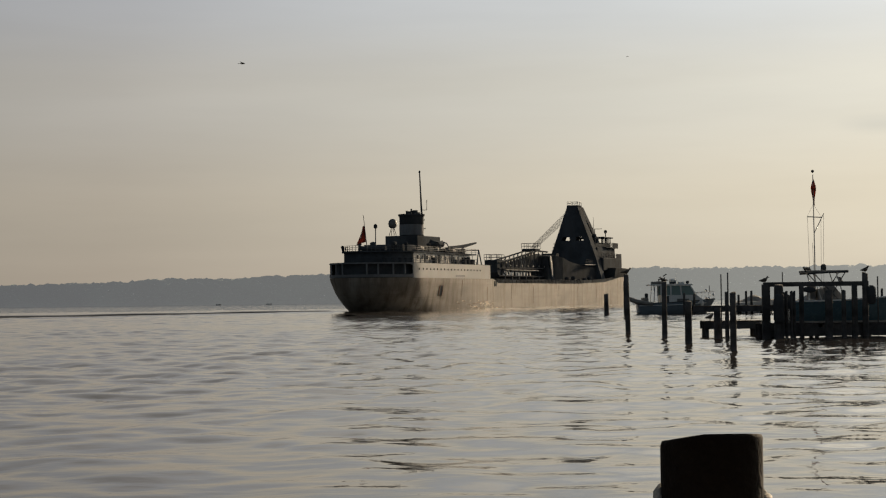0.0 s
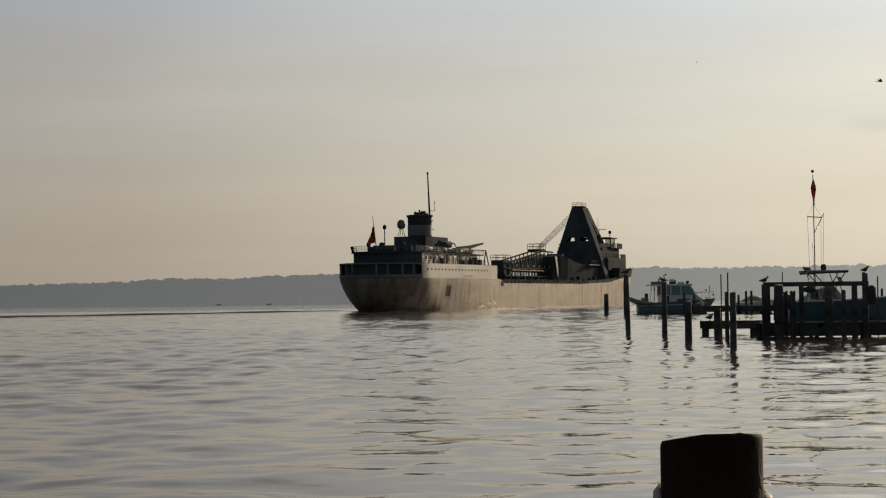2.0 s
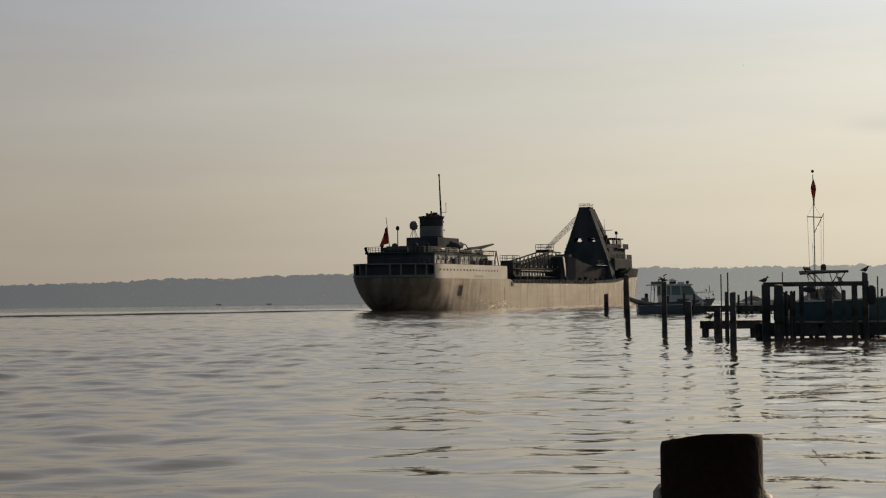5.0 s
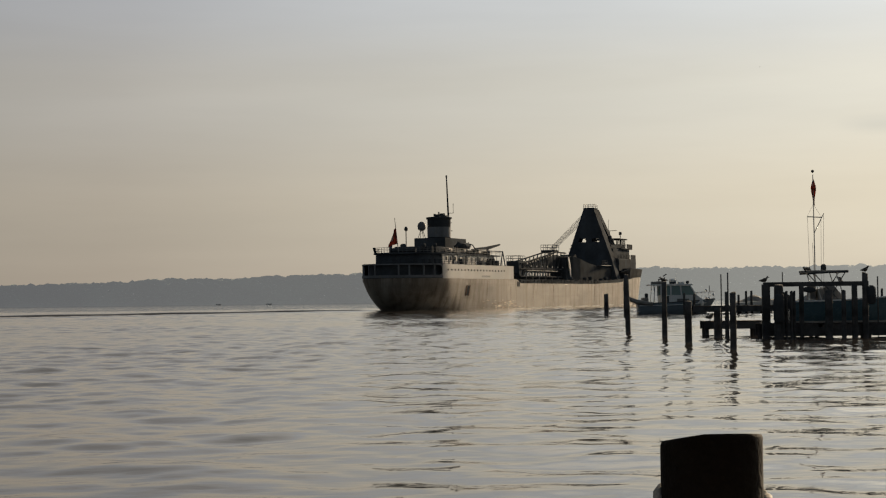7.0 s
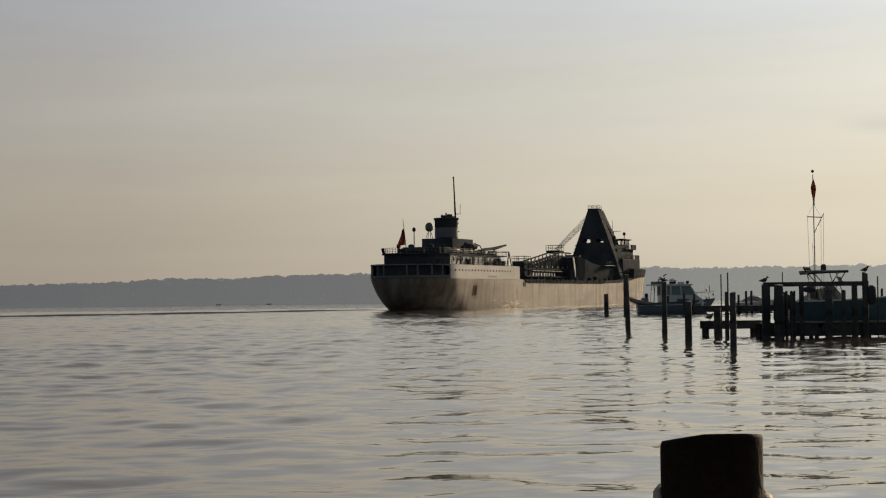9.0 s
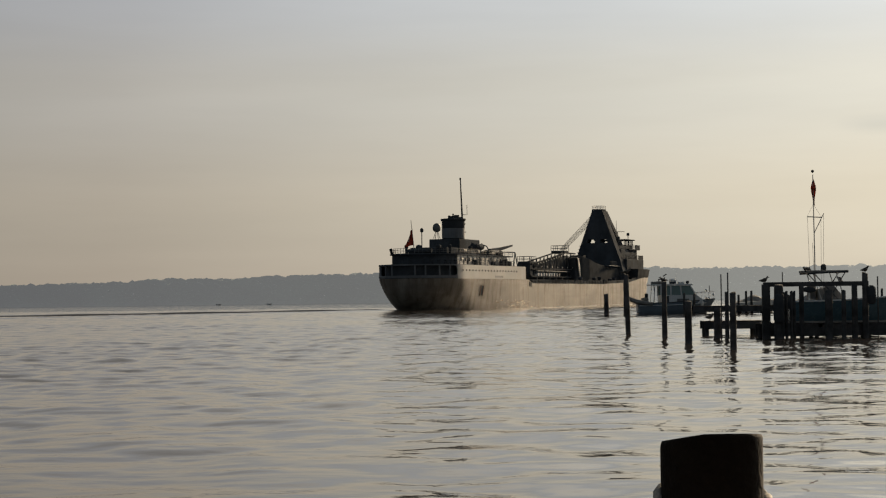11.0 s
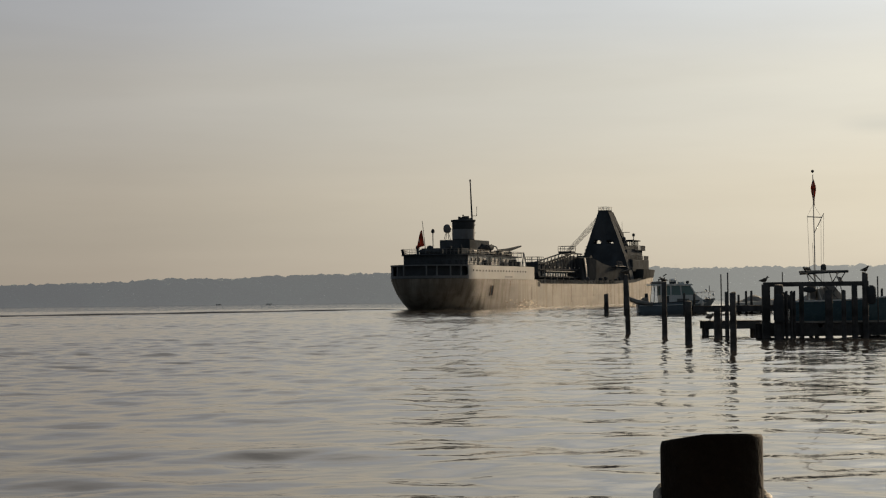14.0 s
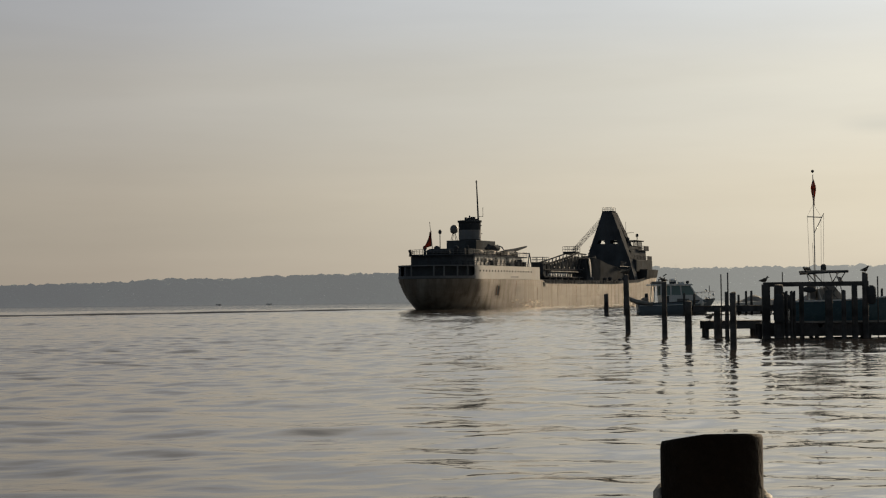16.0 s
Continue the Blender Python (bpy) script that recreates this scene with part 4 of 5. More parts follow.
def cabin_boat():
    b = thing("cabin_cruiser", "grey and white cabin cruiser with a hardtop, moored at a dock", "boat", pose(25.7, 224.5, 0, 0, 0, 3))
    hull = part("hull", boat_hull(10.4, 3.1, 1.45), GREYBLUE, b, "grey-blue hull", True)
    part("rub_rail", tube([(10.3 * u, -1.55 * (1 - max(0, (u - 0.55) / 0.45) ** 2.2) ** 0.7 * (0.88 + 0.12 * min(1, u * 3)), 1.46 * (1 + 0.35 * u * u)) for u in (0, 0.2, 0.4, 0.6, 0.75, 0.9, 0.99)], 0.06, 5), BLACK, hull)
    part("deck", deck_of(10.4, 3.1, 1.45), GEL, b)
    wheel = part("wheelhouse", loft([[(x, y, z) for y, z in ((-1.3, 1.4), (1.3, 1.4), (1.3, zt), (-1.3, zt))] for x, zt in ((2.9, 2.5), (7.6, 2.5), (8.4, 1.9))], close=True), GEL, b, "white wheelhouse")
    part("wheelhouse_liner", box(3.2, 7.2, -0.9, 0.9, 2.45, 3.1), CANVAS, wheel)
    for xb, xt in ((2.9, 2.9), (4.2, 4.2), (5.6, 5.5), (7.55, 6.75)):
        for y in (-1.27, 1.27):
            part("window_post", hexa_bm([(xb - 0.09, y - 0.05, 2.45), (xb + 0.09, y - 0.05, 2.45), (xb + 0.09, y + 0.05, 2.45), (xb - 0.09, y + 0.05, 2.45), (xt - 0.09, y - 0.05, 3.75), (xt + 0.09, y - 0.05, 3.75), (xt + 0.09, y + 0.05, 3.75), (xt - 0.09, y + 0.05, 3.75)]), GEL, wheel)
    for xa, xb, ta, tb in ((2.98, 4.1, 2.98, 4.1), (4.3, 5.5, 4.3, 5.4), (5.7, 7.45, 5.6, 6.65)):
        for y in (-1.28, 1.28):
            part("window_pane", loft([[(xa, y, 2.5), (xb, y, 2.5)], [(ta, y, 3.72), (tb, y, 3.72)]]), PANE, wheel)
    part("windscreen", loft([[(7.5, -1.25, 2.5), (7.5, 1.25, 2.5)], [(6.75, -1.25, 3.72), (6.75, 1.25, 3.72)]]), PANE, wheel)
    top = part("hardtop", box(1.4, 7.1, -1.5, 1.5, 3.75, 3.95, bevel=0.06), GEL, b, "white hardtop")
    for y in (-1.3, 1.3):
        part("hardtop_post", tube([(1.9, y, 1.4), (2.1, y, 3.78)], 0.06, 6), GEL, top)
        part("hardtop_post", tube([(2.5, y, 1.4), (2.4, y, 3.78)], 0.05, 6), GEL, top)
    part("radar", lathe([(0.3, 0), (0.5, 0.06), (0.5, 0.3), (0.3, 0.4)], 14, centre=(4.7, 0, 4.25)), GEL, top)
    part("radar_stand", box(4.3, 5.1, -0.3, 0.3, 3.95, 4.3, bevel=0.04), DARK, top)
    part("horn_bracket", tube([(3.6, 0, 3.95), (3.6, 0, 4.8), (3.45, 0, 5.0), (3.9, 0, 5.3)], 0.07, 6), DARK, top)
    part("spotlight", lathe([(0.1, 0), (0.22, 0.1), (0.22, 0.35), (0.1, 0.42)], 10, centre=(6.6, -0.4, 3.95)), DARK, top)
    part("antenna", tube([(5.3, 0.9, 3.95), (5.35, 0.9, 6.6)], 0.015, 4), GEL, top)
    part("bow_fitting", lathe([(0.02, 0), (0.16, 0.06), (0.22, 0.22), (0.16, 0.38), (0.02, 0.44)], 12, centre=(9.4, -0.75, 1.75)), CHROME, b, "polished bow fitting", True)
    part("bow_fitting", lathe([(0.02, 0), (0.13, 0.05), (0.18, 0.18), (0.13, 0.31), (0.02, 0.36)], 12, centre=(8.9, -1.15, 2.9)), CHROME, b, "", True)
    part("fender", lathe([(0.05, 0), (0.2, 0.1), (0.22, 0.5), (0.1, 0.7)], 12, centre=(8.3, -1.42, 1.0)), GEL, b, "white fender", True)
    part("bow_rail", tube([(7.4, -1.45, 2.7), (8.8, -1.1, 2.85), (10.3, 0, 2.95), (8.8, 1.1, 2.85), (7.4, 1.45, 2.7)], 0.04, 5), ALU, b)
    for x, y in ((7.5, -1.4), (8.8, -1.05), (9.6, -0.55), (10.2, 0), (9.6, 0.55), (8.8, 1.05)):
        part("rail_stanchion", tube([(x, y, 1.7), (x, y, 2.85)], 0.03, 5), ALU, b)
    part("bow_lamp", lathe([(0.05, 0), (0.16, 0.1), (0.18, 0.25), (0.05, 0.4)], 12, centre=(10.1, -0.1, 2.3)), CHROME, b, "polished bow lamp", True)
    part("jackstaff", tube([(9.6, 0, 2.8), (9.6, 0, 3.7)], 0.05, 5), DARK, b)
    part("cockpit_seat", box(0.6, 1.3, -0.9, 0.9, 1.4, 2.2, bevel=0.1), CANVAS, b)
    part("outboard", box(0.95, 1.35, -0.35, 0.2, 2.0, 2.75, bevel=0.12), BLACK, b)
    part("hull_stripe", tube([(10.2 * u, -1.53 * (1 - max(0, (u - 0.55) / 0.45) ** 2.2) ** 0.7 * (0.88 + 0.12 * min(1, u * 3)), 1.12 * (1 + 0.35 * u * u)) for u in (0, 0.2, 0.4, 0.6, 0.75, 0.88)], 0.05, 5), GEL, hull, "white stripe")
    part("radar_arch", tube([(3.2, -1.3, 3.95), (3.0, -1.0, 4.6), (3.0, 1.0, 4.6), (3.2, 1.3, 3.95)], 0.08, 6), DARK, top)
    part("canvas_roll", tube([(1.6, -1.2, 4.1), (3.2, -1.2, 4.15)], 0.2, 8), CANVAS, top)
    part("life_raft", box(5.4, 6.2, -0.6, 0.6, 3.95, 4.25, bevel=0.1), GEL, top)
    part("cabin_door", box(3.3, 3.95, -1.34, -1.28, 1.5, 2.4, bevel=0.02), DARK, wheel)
    part("side_locker", box(5.0, 6.6, -1.36, -1.28, 1.6, 2.0, bevel=0.02), MID, wheel)
    part("windlass", lathe([(0.2, 0), (0.16, 0.25), (0.24, 0.32), (0.1, 0.42)], 10, centre=(9.2, 0, 1.75)), ALU, b, "", True)
    part("swim_platform", box(-0.7, 0.05, -1.3, 1.3, 0.28, 0.38, bevel=0.03), GEL, b)
    dinghy = thing("inflatable_dinghy", "dark grey inflatable dinghy slung across the cruiser's stern", "boat", pose(25.2, 223.6, 1.62, 0, 6, 4))
    for y in (-0.55, 0.55):
        part("side_tube", tube([(-0.75, y * 0.1, 0.35), (-0.35, y * 0.6, 0.25), (0.2, y, 0.1), (1.2, y, 0.0), (2.3, y, -0.05)], 0.3, 10, r1=0.27), CANVAS, dinghy, "", True)
    part("transom", box(2.0, 2.1, -0.5, 0.5, -0.3, 0.25), DARK, dinghy)
    part("floor", box(-0.2, 2.05, -0.5, 0.5, -0.28, -0.2), DARK, dinghy)
    return b


def hexa_bm(pts):
    bm = bmesh.new()
    hexa(bm, pts)
    return bm


def console_boat():
    """The boat on the lift: teal hull, console, T-top with rod holders."""
    b = thing("center_console_boat", "teal centre-console fishing boat with a T-top, raised on a lift", "boat", pose(20.7, 101.5, 0.92, 0, 0, 3))
    hull = part("hull", boat_hull(7.6, 2.5, 1.15), TEAL, b, "teal hull", True)
    part("deck", deck_of(7.6, 2.5, 1.15), GEL, b)
    part("gunwale", tube([(7.5 * u, -1.25 * (1 - max(0, (u - 0.55) / 0.45) ** 2.2) ** 0.7 * (0.88 + 0.12 * min(1, u * 3)), 1.16 * (1 + 0.35 * u * u)) for u in (0, 0.2, 0.4, 0.6, 0.75, 0.9, 0.99)], 0.05, 5), GEL, hull)
    part("console", loft([[(x, y, z) for y, z in ((-0.5, 0.9), (0.5, 0.9), (0.42, zt), (-0.42, zt))] for x, zt in ((1.9, 1.9), (2.5, 2.2), (3.1, 1.5))], close=True), MID, b)
    part("windscreen", loft([[(3.0 + a, -0.45, 2.1 + c), (3.0 + a, 0.45, 2.1 + c)] for a, c in ((0.25, 0), (0.0, 0.5))]), GLASS, b)
    top = part("t_top", box(0.85, 3.35, -0.95, 0.95, 2.84, 3.0, bevel=0.04), CANVAS, b, "canvas T-top")
    for x, y in ((1.5, -0.7), (1.5, 0.7), (2.9, -0.7), (2.9, 0.7)):
        part("t_top_leg", tube([(x + 0.35 * (1 if x < 2.5 else 1), y, 0.9), (x - 0.25, y, 2.9)], 0.035, 6), ALU, top)
    for k in range(5):
        part("rod_holder", tube([(0.8 + 0.17 * k, -0.9 + 0.3 * k, 2.9), (0.62 + 0.17 * k, -0.9 + 0.3 * k, 3.2)], 0.04, 6), BLACK, top)
    for y in (-0.7, 0.7):
        part("t_top_brace", tube([(1.3, y, 2.85), (2.9, y, 1.1)], 0.03, 6), DARK, top)
        part("t_top_brace", tube([(3.2, y, 2.85), (2.2, y, 1.3)], 0.03, 6), DARK, top)
        part("t_top_rail", tube([(0.9, y * 1.35, 2.8), (3.3, y * 1.35, 2.92)], 0.045, 6), BLACK, top)
    part("helm_seat", box(1.15, 1.5, -0.4, 0.4, 1.3, 2.15, bevel=0.08), MID, b)
    part("radome", lathe([(0.14, 0), (0.17, 0.08), (0.17, 0.3), (0.08, 0.4)], 12, centre=(2.1, 0, 2.98)), BLACK, top)
    part("engine_cowling", lathe([(0.1, 0), (0.38, 0.06), (0.42, 0.18), (0.3, 0.32), (0.05, 0.36)], 16, centre=(1.05, -0.6, 1.68)), BLACK, b, "dark oval cowling", True)
    part("cowling_post", tube([(1.05, -0.6, 0.9), (1.05, -0.6, 1.7)], 0.06, 6), ALU, b)
    part("leaning_post", box(1.6, 2.0, -0.45, 0.45, 0.9, 1.9, bevel=0.06), CANVAS, b)
    part("outboard", loft([[(x, y * w, z) for y, z in ((-0.28, 0.7), (0.28, 0.7), (0.25, zt), (-0.25, zt))] for x, w, zt in ((-0.75, 0.7, 1.55), (-0.4, 1, 1.75), (0.0, 0.9, 1.5))], close=True), BLACK, b)
    part("outboard_leg", box(-0.5, -0.25, -0.08, 0.08, -0.35, 0.75, bevel=0.03), BLACK, b)
    return b


def boat_lift():
    f = thing("boat_lift", "dark timber boat lift with a heavy top beam", "boat lift")
    y0, y1 = 97.0, 103.6
    part("top_beam", box(18.3, 24.3, y0 - 0.13, y0 + 0.13, 2.96, 3.22, bevel=0.02), WOOD, f)
    for x, w in ((18.44, 0.22), (20.47, 0.11)):
        part("post", box(x - w, x + w, y0 - 0.16, y0 + 0.16, -1, 2.98 if w < 0.2 else 3.1, bevel=0.02), WOOD, f)
    for x in (21.6, 25.4):
        part("cradle_beam", box(x - 0.1, x + 0.1, y0 + 0.3, y1 - 0.4, 0.6, 0.8), ALU, f)
    for y in (100.7, 102.3):
        part("bunk", box(20.8, 26.4, y - 0.08, y + 0.08, 0.78, 0.92), CANVAS, f)
    for x in (20.6, 27.6):
        part("back_post", box(x - 0.15, x + 0.15, y1 - 0.15, y1 + 0.15, -1, 2.6, bevel=0.02), WOOD, f)
    return f


def club_mast():
    f = thing("flagpole", "tall nautical flagpole with yard, gaff and drooping red flag", "flagpole", pose(22.5, 102.6, 0))
    part("pole", tube([(0, 0, 0.3), (0.0, 0, 5.0), (-0.03, 0, 9.75)], 0.042, 8, r1=0.025), PALE, f)
    part("truck", lathe([(0.02, 0), (0.09, 0.06), (0.09, 0.14), (0.02, 0.2)], 10, centre=(-0.04, 0, 9.85)), BLACK, f)
    part("yard", tube([(-0.42, 0, 7.2), (0.45, 0, 7.15)], 0.03, 6), PALE, f)
    part("gaff", tube([(0.0, 0, 6.2), (0.62, 0.1, 7.4)], 0.025, 6), PALE, f)
    for a, b in (((-0.42, 0, 7.2), (-0.02, 0, 7.95)), ((0.45, 0, 7.15), (-0.02, 0, 7.95)), ((-0.4, 0, 7.2), (-0.24, 0, 1.5)), ((0.42, 0, 7.15), (0.36, 0, 1.5)), ((0.6, 0.1, 7.35), (0.5, 0, 1.5)), ((-0.12, 0, 5.6), (-0.05, 0, 3.5))):
        part("halyard", tube([a, b], 0.009, 4), ROPE, f)
    rows = []
    for k in range(11):
        u = k / 10
        z = 9.5 - 1.55 * u
        wid = 0.04 + 0.085 * math.sin(math.pi * min(1, u * 1.1)) + 0.04 * math.sin(7 * u)
        rows.append([(-0.01 + (w - 0.45) * wid * 2.2, 0.05 * math.sin(5 * u + 7 * w), z - 0.25 * abs(w - 0.5)) for w in (0, 0.25, 0.5, 0.75, 1.0)])
    bm = loft(rows)
    bmesh.ops.solidify(bm, geom=bm.faces, thickness=0.01)
    part("flag", bm, RED, f, "limp red flag", True)
    return f


def tarp_boat(x, y, turn):
    b = thing("covered_boat", "small boat under a grey canvas cover", "boat", pose(x, y, 0, 0, 0, turn))
    part("hull", boat_hull(6.0, 2.3, 1.35), GEL, b, "", True)
    rows = []
    for k in range(9):
        u = k / 8
        top = 1.5 + 0.75 * math.exp(-((u - 0.45) / 0.2) ** 2) + 0.35 * u
        w = 1.2 * (1 - max(0, (u - 0.55) / 0.45) ** 2.2) ** 0.7 + 0.02 if u < 1 else 0.05
        rows.append([(6.0 * u, -w, 1.4 + 0.35 * u), (6.0 * u, -w * 0.6, 1.4 + (top - 1.4) * 0.7), (6.0 * u, 0, top), (6.0 * u, w * 0.6, 1.4 + (top - 1.4) * 0.7), (6.0 * u, w, 1.4 + 0.35 * u)])
    part("cover", loft(rows), CANVAS, b, "sagging canvas cover", True)
    return b


def docks():
    for x, y, h, r, lean in ((21.1, 220, 2.72, 0.30, (0, 0)), (12.5, 114.8, 3.95, 0.17, (-0.12, 0)), (13.4, 103, 3.35, 0.16, (0, 0)), (12.9, 89.5, 2.2, 0.19, (0, 0)), (13.3, 78, 2.63, 0.15, (0.0, 0)), (16.3, 97.6, 2.65, 0.12, (0, 0)), (23.6, 220, 4.4, 0.24, (0, 0))):
        pile(x, y, h, r, lean)
    for x, y, h, r in ((16.0, 97.7, 3.72, 0.035), (16.27, 97.0, 3.8, 0.04), (25.0, 97.6, 3.5, 0.04), (20.4, 102, 3.85, 0.03)):
        ob = new("steel_pole", mesh_of("steel_pole", tube([(0, 0, -1), (0, 0, h)], r, 8), WOOD, True))
        ob.location = (x, y, 0)
        tagged(ob, "thin dark steel pole beside a dock", "pole", "steel poles")
    plank_dock("finger_dock", "low dark plank finger dock", 16.0, 19.8, 104.2, 106.0, 0.93, 60, 0.5)
    plank_dock("main_dock", "long dark plank dock under the boat lift", 18.25, 36.0, 97.3, 99.4, 0.86, 105, 0.76)
    plank_dock("outer_dock", "long low dark dock far out", 32.2, 75.0, 219, 221.5, 1.05, 240, 0.8)
    for x, y, h, r in ((18.97, 96, 3.04, 0.27), (19.4, 96, 2.66, 0.085), (19.6, 95.6, 2.66, 0.085), (19.84, 96, 2.66, 0.085), (21.8, 96, 2.69, 0.22), (22.6, 95.8, 2.68, 0.13), (23.27, 96, 2.99, 0.17), (24.13, 97, 3.7, 0.18), (15.97, 99.0, 1.75, 0.21)):
        pile(x, y, h, r)
    for x, y, h in ((37.0, 222.2, 2.6), (38.2, 219.6, 2.4), (39.6, 222, 2.9), (40.3, 222, 2.9), (42.6, 222, 2.95), (44.5, 222.4, 2.5), (50, 222, 3.0), (51.5, 221.8, 2.6), (56, 222, 2.8), (57.4, 222, 3.0), (58.8, 222, 2.4), (31.5, 222, 2.7), (32.8, 222, 2.6)):
        pile(x, y, h, 0.16)
    barrel = thing("wrapped_bumper", "bulky dark padded bumper hung on a dock pile", "bumper", pose(24.45, 96.9, 1.9))
    part("pad", lathe([(0.12, 0), (0.24, 0.1), (0.27, 0.5), (0.25, 0.95), (0.1, 1.08)], 14), BLACK, barrel, "", True)
    part("strap", lathe([(0.27, 0.45), (0.285, 0.47), (0.285, 0.53), (0.27, 0.55)], 14), BLACK, barrel)
    barrel = thing("covered_lift_motor", "dark canvas-covered lift motor on a dock", "motor", pose(18.85, 95.4, 0.0))
    part("cover", lathe([(0.22, 0.9), (0.3, 1.1), (0.31, 2.0), (0.27, 2.4), (0.12, 2.55)], 14), BLACK, barrel, "", True)
    part("stand", tube([(0, 0, -0.8), (0, 0, 1.0)], 0.12, 8), WOOD, barrel)
    cabin_boat()
    console_boat()
    boat_lift()
    club_mast()
    tarp_boat(38.4, 224.6, 8)
    tarp_boat(46.0, 225.5, 4)
    tarp_boat(57.0, 225.0, -6)
    stand_gull(16.4, 104.6, 0.93, 35, size=0.55)
    stand_gull(18.35, 97.0, 3.12, 25, size=0.5)
    stand_gull(24.13, 97.0, 3.66, 30, size=0.5)
    stand_gull(12.38, 114.8, 3.9, 15, size=0.6)
    stand_gull(13.36, 103.0, 3.3, 155, size=0.42)


docks()


def near_pile():
    """The big bollard close to the camera: sawn log, cut at a slant, with a rope round it."""
    p = thing("dock_post", "thick dark sawn timber post with a pale rope, close by", "post", pose(0.925, 5.9, 0))
    rows = []
    rng = random.Random(9)
    for k in range(14):
        f = k / 13
        z = -1 + 3.97 * f if k < 12 else 2.0
        row = []
        for i in range(40):
            a = 2 * math.pi * i / 40
            r = 0.176 * (1 + 0.012 * math.sin(5 * a) + rng.uniform(-0.008, 0.008))
            x, y = r * math.cos(a), r * math.sin(a)
            top = float(np.interp(x / 0.176, (-1, -0.3, 1), (2.091, 2.107, 2.109))) - 0.115 * y
            if k == 13:
                x, y, zz = x * 0.97, y * 0.97, top
            elif k == 12:
                zz = top - 0.012
            else:
                zz = -1 + (top - 0.03 + 1) * k / 11
            row.append((x, y, zz))
        rows.append(row)
    part("log", loft(rows, close=True), SHADED_TIMBER, p, "", True)
    coil = [(0.19 * math.cos(a), 0.19 * math.sin(a), 1.853 + 0.07 * math.sin(a) + 0.006 * math.sin(a * 5) + 0.032 * (i / 40)) for i, a in ((i, 2 * math.pi * i / 24) for i in range(49))]
    part("rope", tube(coil, 0.018, 8), ROPE, p, "pale mooring rope", True)
    return p


near_pile()


# ---- unseen quay and wall added behind the camera: close the place, shade the post ----
def quay():
    bm = box(-120, 120, -160, 0.7, -2.0, 0.95)
    ob = new("ground", mesh_of("ground", bm, PAVING))
    tagged(ob, "grey concrete quay added under the camera, out of view", "quay", kind="structure")
    # Added wall out of view, keeps the back sky off the near post.
    bm = box(-45, 45, -9.4, -9.0, 0.95, 9.5)
    ob = new("wall_south", mesh_of("wall_south", bm, BLOCKER))
    tagged(ob, "plain dark wall added behind the camera to block sky light", "wall", kind="structure")


quay()


def small_boat(x, y, turn):
    b = thing("fishing_skiff", "tiny dark fishing skiff far out near the shore", "boat", pose(x, y, 0, 0, 0, turn), "far skiffs")
    # Pale gelcoat stands in for the haze that lightens the far hull.
    part("hull", boat_hull(2.4, 1.0, 0.35), GEL, b, "", True)
    part("deck", deck_of(2.4, 1.0, 0.35, drop=0.2), CANVAS, b)
    part("motor", box(-0.3, 0.0, -0.15, 0.15, 0.15, 0.5, bevel=0.05), DARK, b)
    part("thwart", box(1.0, 1.4, -0.45, 0.45, 0.3, 0.42), DARK, b)
    return b


small_boat(-110, 822, 10)
small_boat(-84, 824, 170)


def swallow(name, label, size):
    b = thing(name, label, "bird")
    body = [[(x * size, math.cos(a) * w * size, math.sin(a) * w * 0.9 * size) for a in (2 * math.pi * k / 8 for k in range(8))] for x, w in ((-0.08, 0.006), (-0.04, 0.018), (0.0, 0.026), (0.04, 0.024), (0.065, 0.018), (0.085, 0.012), (0.1, 0.002))]
    part("body", loft(body, close=True), FEATHER, b, "", True)
    part("tail", slab([(x * size, y * size) for x, y in ((-0.07, -0.012), (-0.15, -0.035), (-0.12, 0.0), (-0.15, 0.035), (-0.07, 0.012))], -0.004, 0.004), FEATHER, b)
    wings = []
    for k in (1, -1):
        out = [(0.05, 0.012), (0.06, 0.07), (0.01, 0.13), (-0.06, 0.18), (-0.03, 0.1), (-0.03, 0.012)]
        wings.append(part("wing", slab([(x * size, y * k * size) for x, y in (out if k > 0 else out[::-1])], -0.003, 0.003), FEATHER, b))
    return b, wings


def diving_bird():
    b = thing("diving_duck", "small dark diving duck low in the water", "bird")
    body = [[(x, math.cos(a) * w, z + math.sin(a) * w * 0.75) for a in (2 * math.pi * k / 10 for k in range(10))] for x, w, z in ((-0.24, 0.02, 0.08), (-0.15, 0.09, 0.05), (0.0, 0.13, 0.05), (0.13, 0.09, 0.07), (0.17, 0.055, 0.14), (0.2, 0.055, 0.2), (0.26, 0.045, 0.2), (0.3, 0.01, 0.19))]
    part("body", loft(body, close=True), FEATHER, b, "", True)
    part("bill", tube([(0.29, 0, 0.19), (0.36, 0, 0.17)], 0.018, 6, r1=0.008), BLACK, b)
    return b


bird_a, wings_a = swallow("swallow", "small dark swallow crossing the sky", 0.8)
bird_c, wings_c = swallow("gull", "far gull gliding high over the lake", 0.75)
bird_b, wings_b = swallow("swallow", "small dark swallow swooping low over the camera", 0.62)
duck = diving_bird()
DUCK = (3.38, 94.8)

# ---- what moves ----
HEADING = math.atan(1166 / 3000)
ALONG = Vector((math.sin(HEADING), math.cos(HEADING), 0))
START = ALONG * 282.84 + Vector((-math.cos(HEADING), math.sin(HEADING), 0)) * 127.7


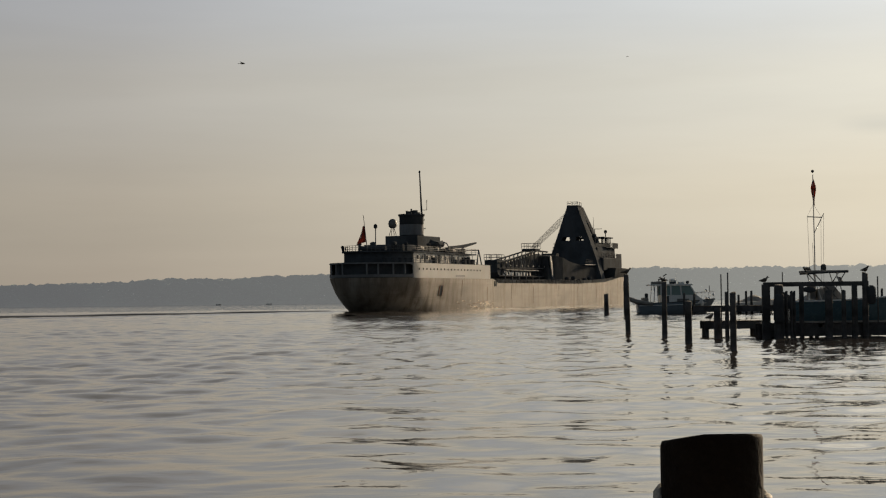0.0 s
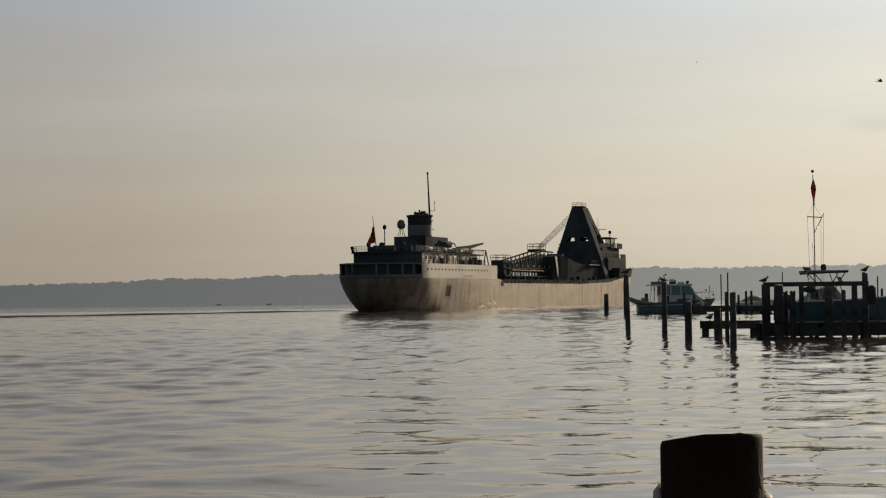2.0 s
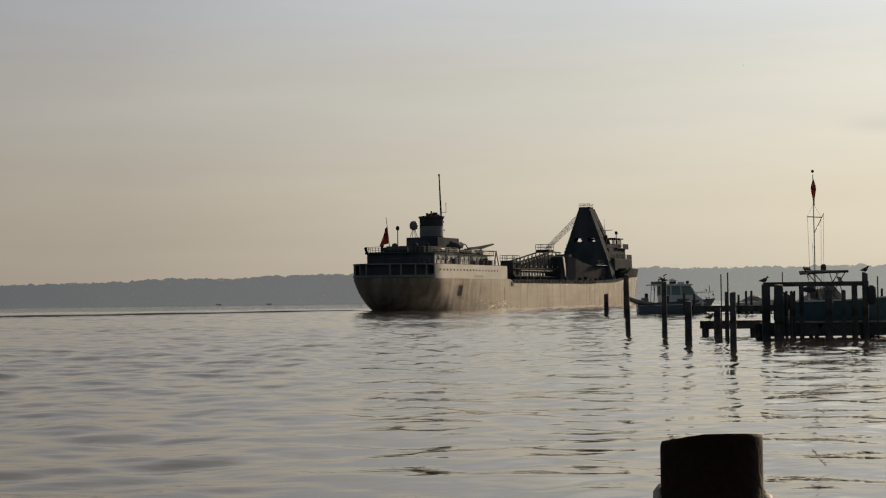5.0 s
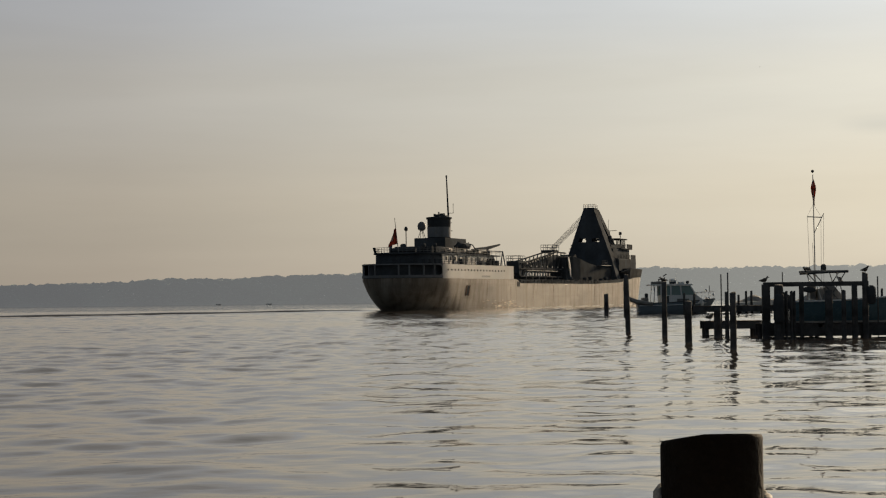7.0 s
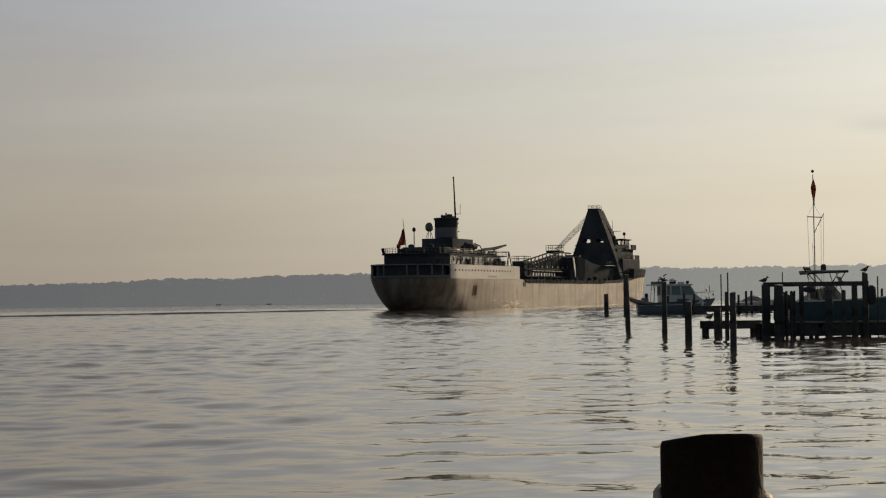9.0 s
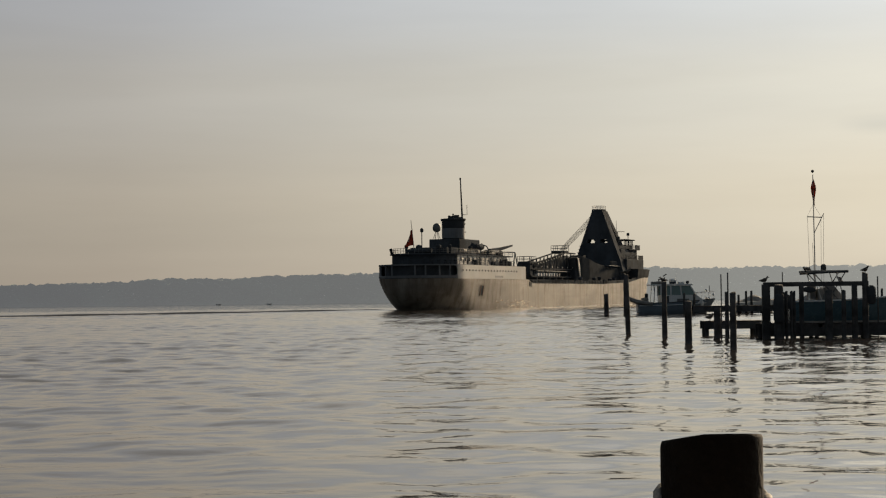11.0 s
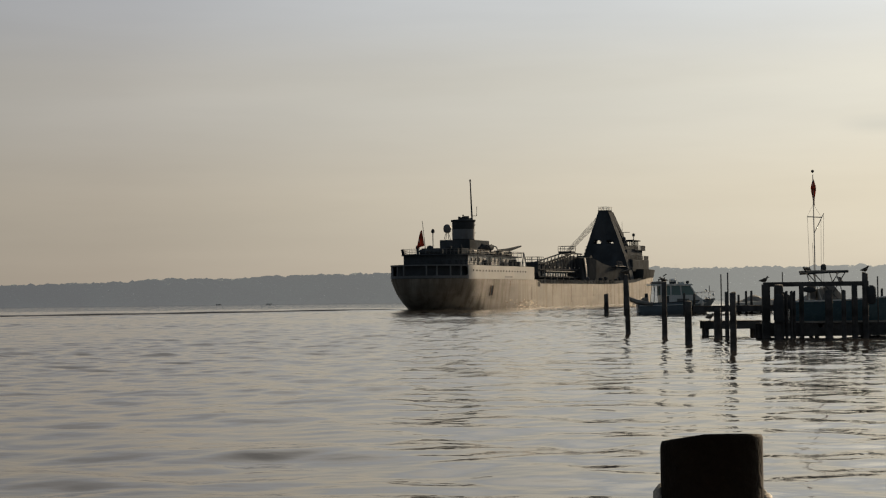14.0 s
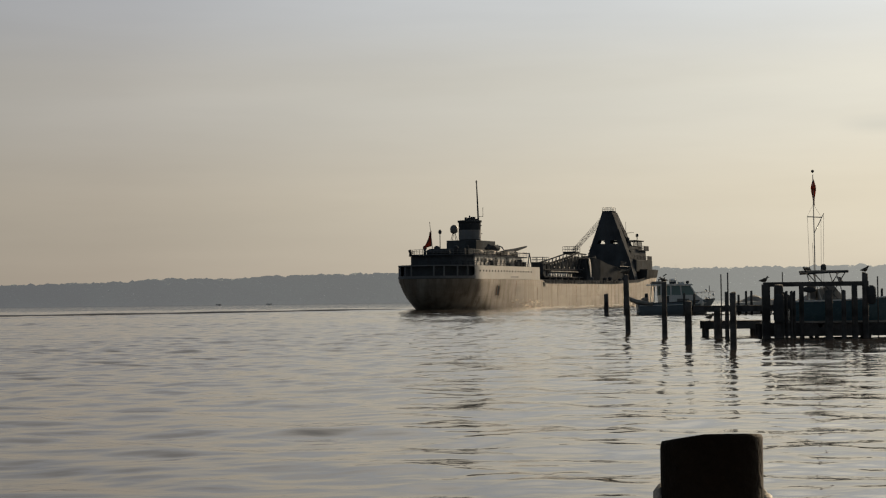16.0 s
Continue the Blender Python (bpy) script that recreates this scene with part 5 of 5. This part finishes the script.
PATH_A = ((-0.0, -5.29, 45, 8.88), (0.2, -3.64, 45, 8.96), (0.4, -1.86, 45, 8.91), (0.5, -1.03, 45, 8.86), (0.6, -0.2, 45, 8.73), (0.8, 1.58, 45, 8.5), (1.0, 3.28, 45, 8.12), (1.2, 4.79, 45, 8.01), (1.4, 6.56, 45, 8.0), (1.5, 7.53, 45, 8.04), (1.7, 9.11, 45, 8.14), (2.0, 11.69, 45, 8.2))
PATH_C = ((0, 13.28, 120, 19.52), (0.4, 15.84, 132, 21.02), (0.8, 18.74, 146, 22.86), (1.5, 24.65, 172, 26.27))
PATH_B = ((7.1, 2.82, 26, 7.1), (7.2, 1.85, 26, 6.9), (7.4, -0.1, 26, 6.49), (7.6, -2.12, 26, 6.12), (7.8, -4.24, 26, 5.8), (8.0, -6.46, 26, 5.51), (8.2, -8.7, 26, 5.3))


def fly(bird, wings, path, turn, beat):
    """Along its line across the view, in from far off before and away after, with beating wings."""
    t0, t1 = path[0][0], path[-1][0]
    (ta, *pa), (tb, *pb), (tc, *pc), (td, *pd) = path[0], path[1], path[-2], path[-1]
    va, vb = (Vector(pb) - Vector(pa)) / (tb - ta), (Vector(pd) - Vector(pc)) / (td - tc)
    rows = []
    if t0 > 0:
        rows += [(t, pose(*(Vector(pa) - va * (t0 - t)), 0, 0, turn)) for t in (0, t0 * 0.5, t0 - 0.3)]
    rows += [(t, pose(x, y, z, 0, 0, turn)) for t, x, y, z in path]
    rows += [(t, pose(*(Vector(pd) + vb * (t - t1)), 0, 0, turn)) for t in (t1 + 0.4, (t1 + 16) / 2, 16)]
    walk(bird, rows)
    for k, w in zip((1, -1), wings):
        keys = [(0, pose(0, 0, 0))] if t0 > 0.2 else []
        n = int((t1 - t0) / 0.07)
        keys += [(t0 + 0.07 * i, pose(0, 0, 0, k * (12 + 38 * math.sin(beat * 0.07 * i)))) for i in range(n)]
        keys.append((16, pose(0, 0, 0, k * 10)))
        walk(w, keys)


def motions():
    rows = []
    for k in range(9):
        t = 2.0 * k
        p = START + ALONG * 2.19 * (t - 0.0031 * t * t)
        rows.append((t, pose(p.x, p.y, 0, 0, 0, 90 - math.degrees(HEADING))))
    walk(ship, rows)
    walk(wake, rows)
    walk(ensign, [(t, pose(6.3, 0.05, 13.0, 0, 0, a)) for t, a in ((0, 10), (1.5, 0), (2.5, 30), (3.5, -25), (5, 5), (6.5, 25), (7.5, -5), (8.5, 20), (9.5, -10), (11, 15), (12.5, 30), (13.5, -5), (14.5, -20), (16, 20))])
    walk(lake, [(t, pose(0.25 * t, -46 + 2.4 * t, 0)) for t in (0, 8, 16)])
    fly(bird_a, wings_a, PATH_A, 0, 28)
    fly(bird_b, wings_b, PATH_B, 180, 24)
    fly(bird_c, wings_c, PATH_C, 0, 10)
    x, y = DUCK
    walk(duck, [(0, pose(x, y, -0.5)), (2.2, pose(x, y, -0.45, 0, 20, 160)), (2.45, pose(x, y, 0.0, 0, -5, 165)), (2.7, pose(x - 0.1, y, 0.0, 0, 5, 170)), (2.95, pose(x - 0.2, y, -0.45, 0, 40, 175)), (3.6, pose(x - 0.4, y, -0.9, 0, 40, 175)), (16, pose(x - 1, y, -1.2, 0, 30, 175))])


motions()
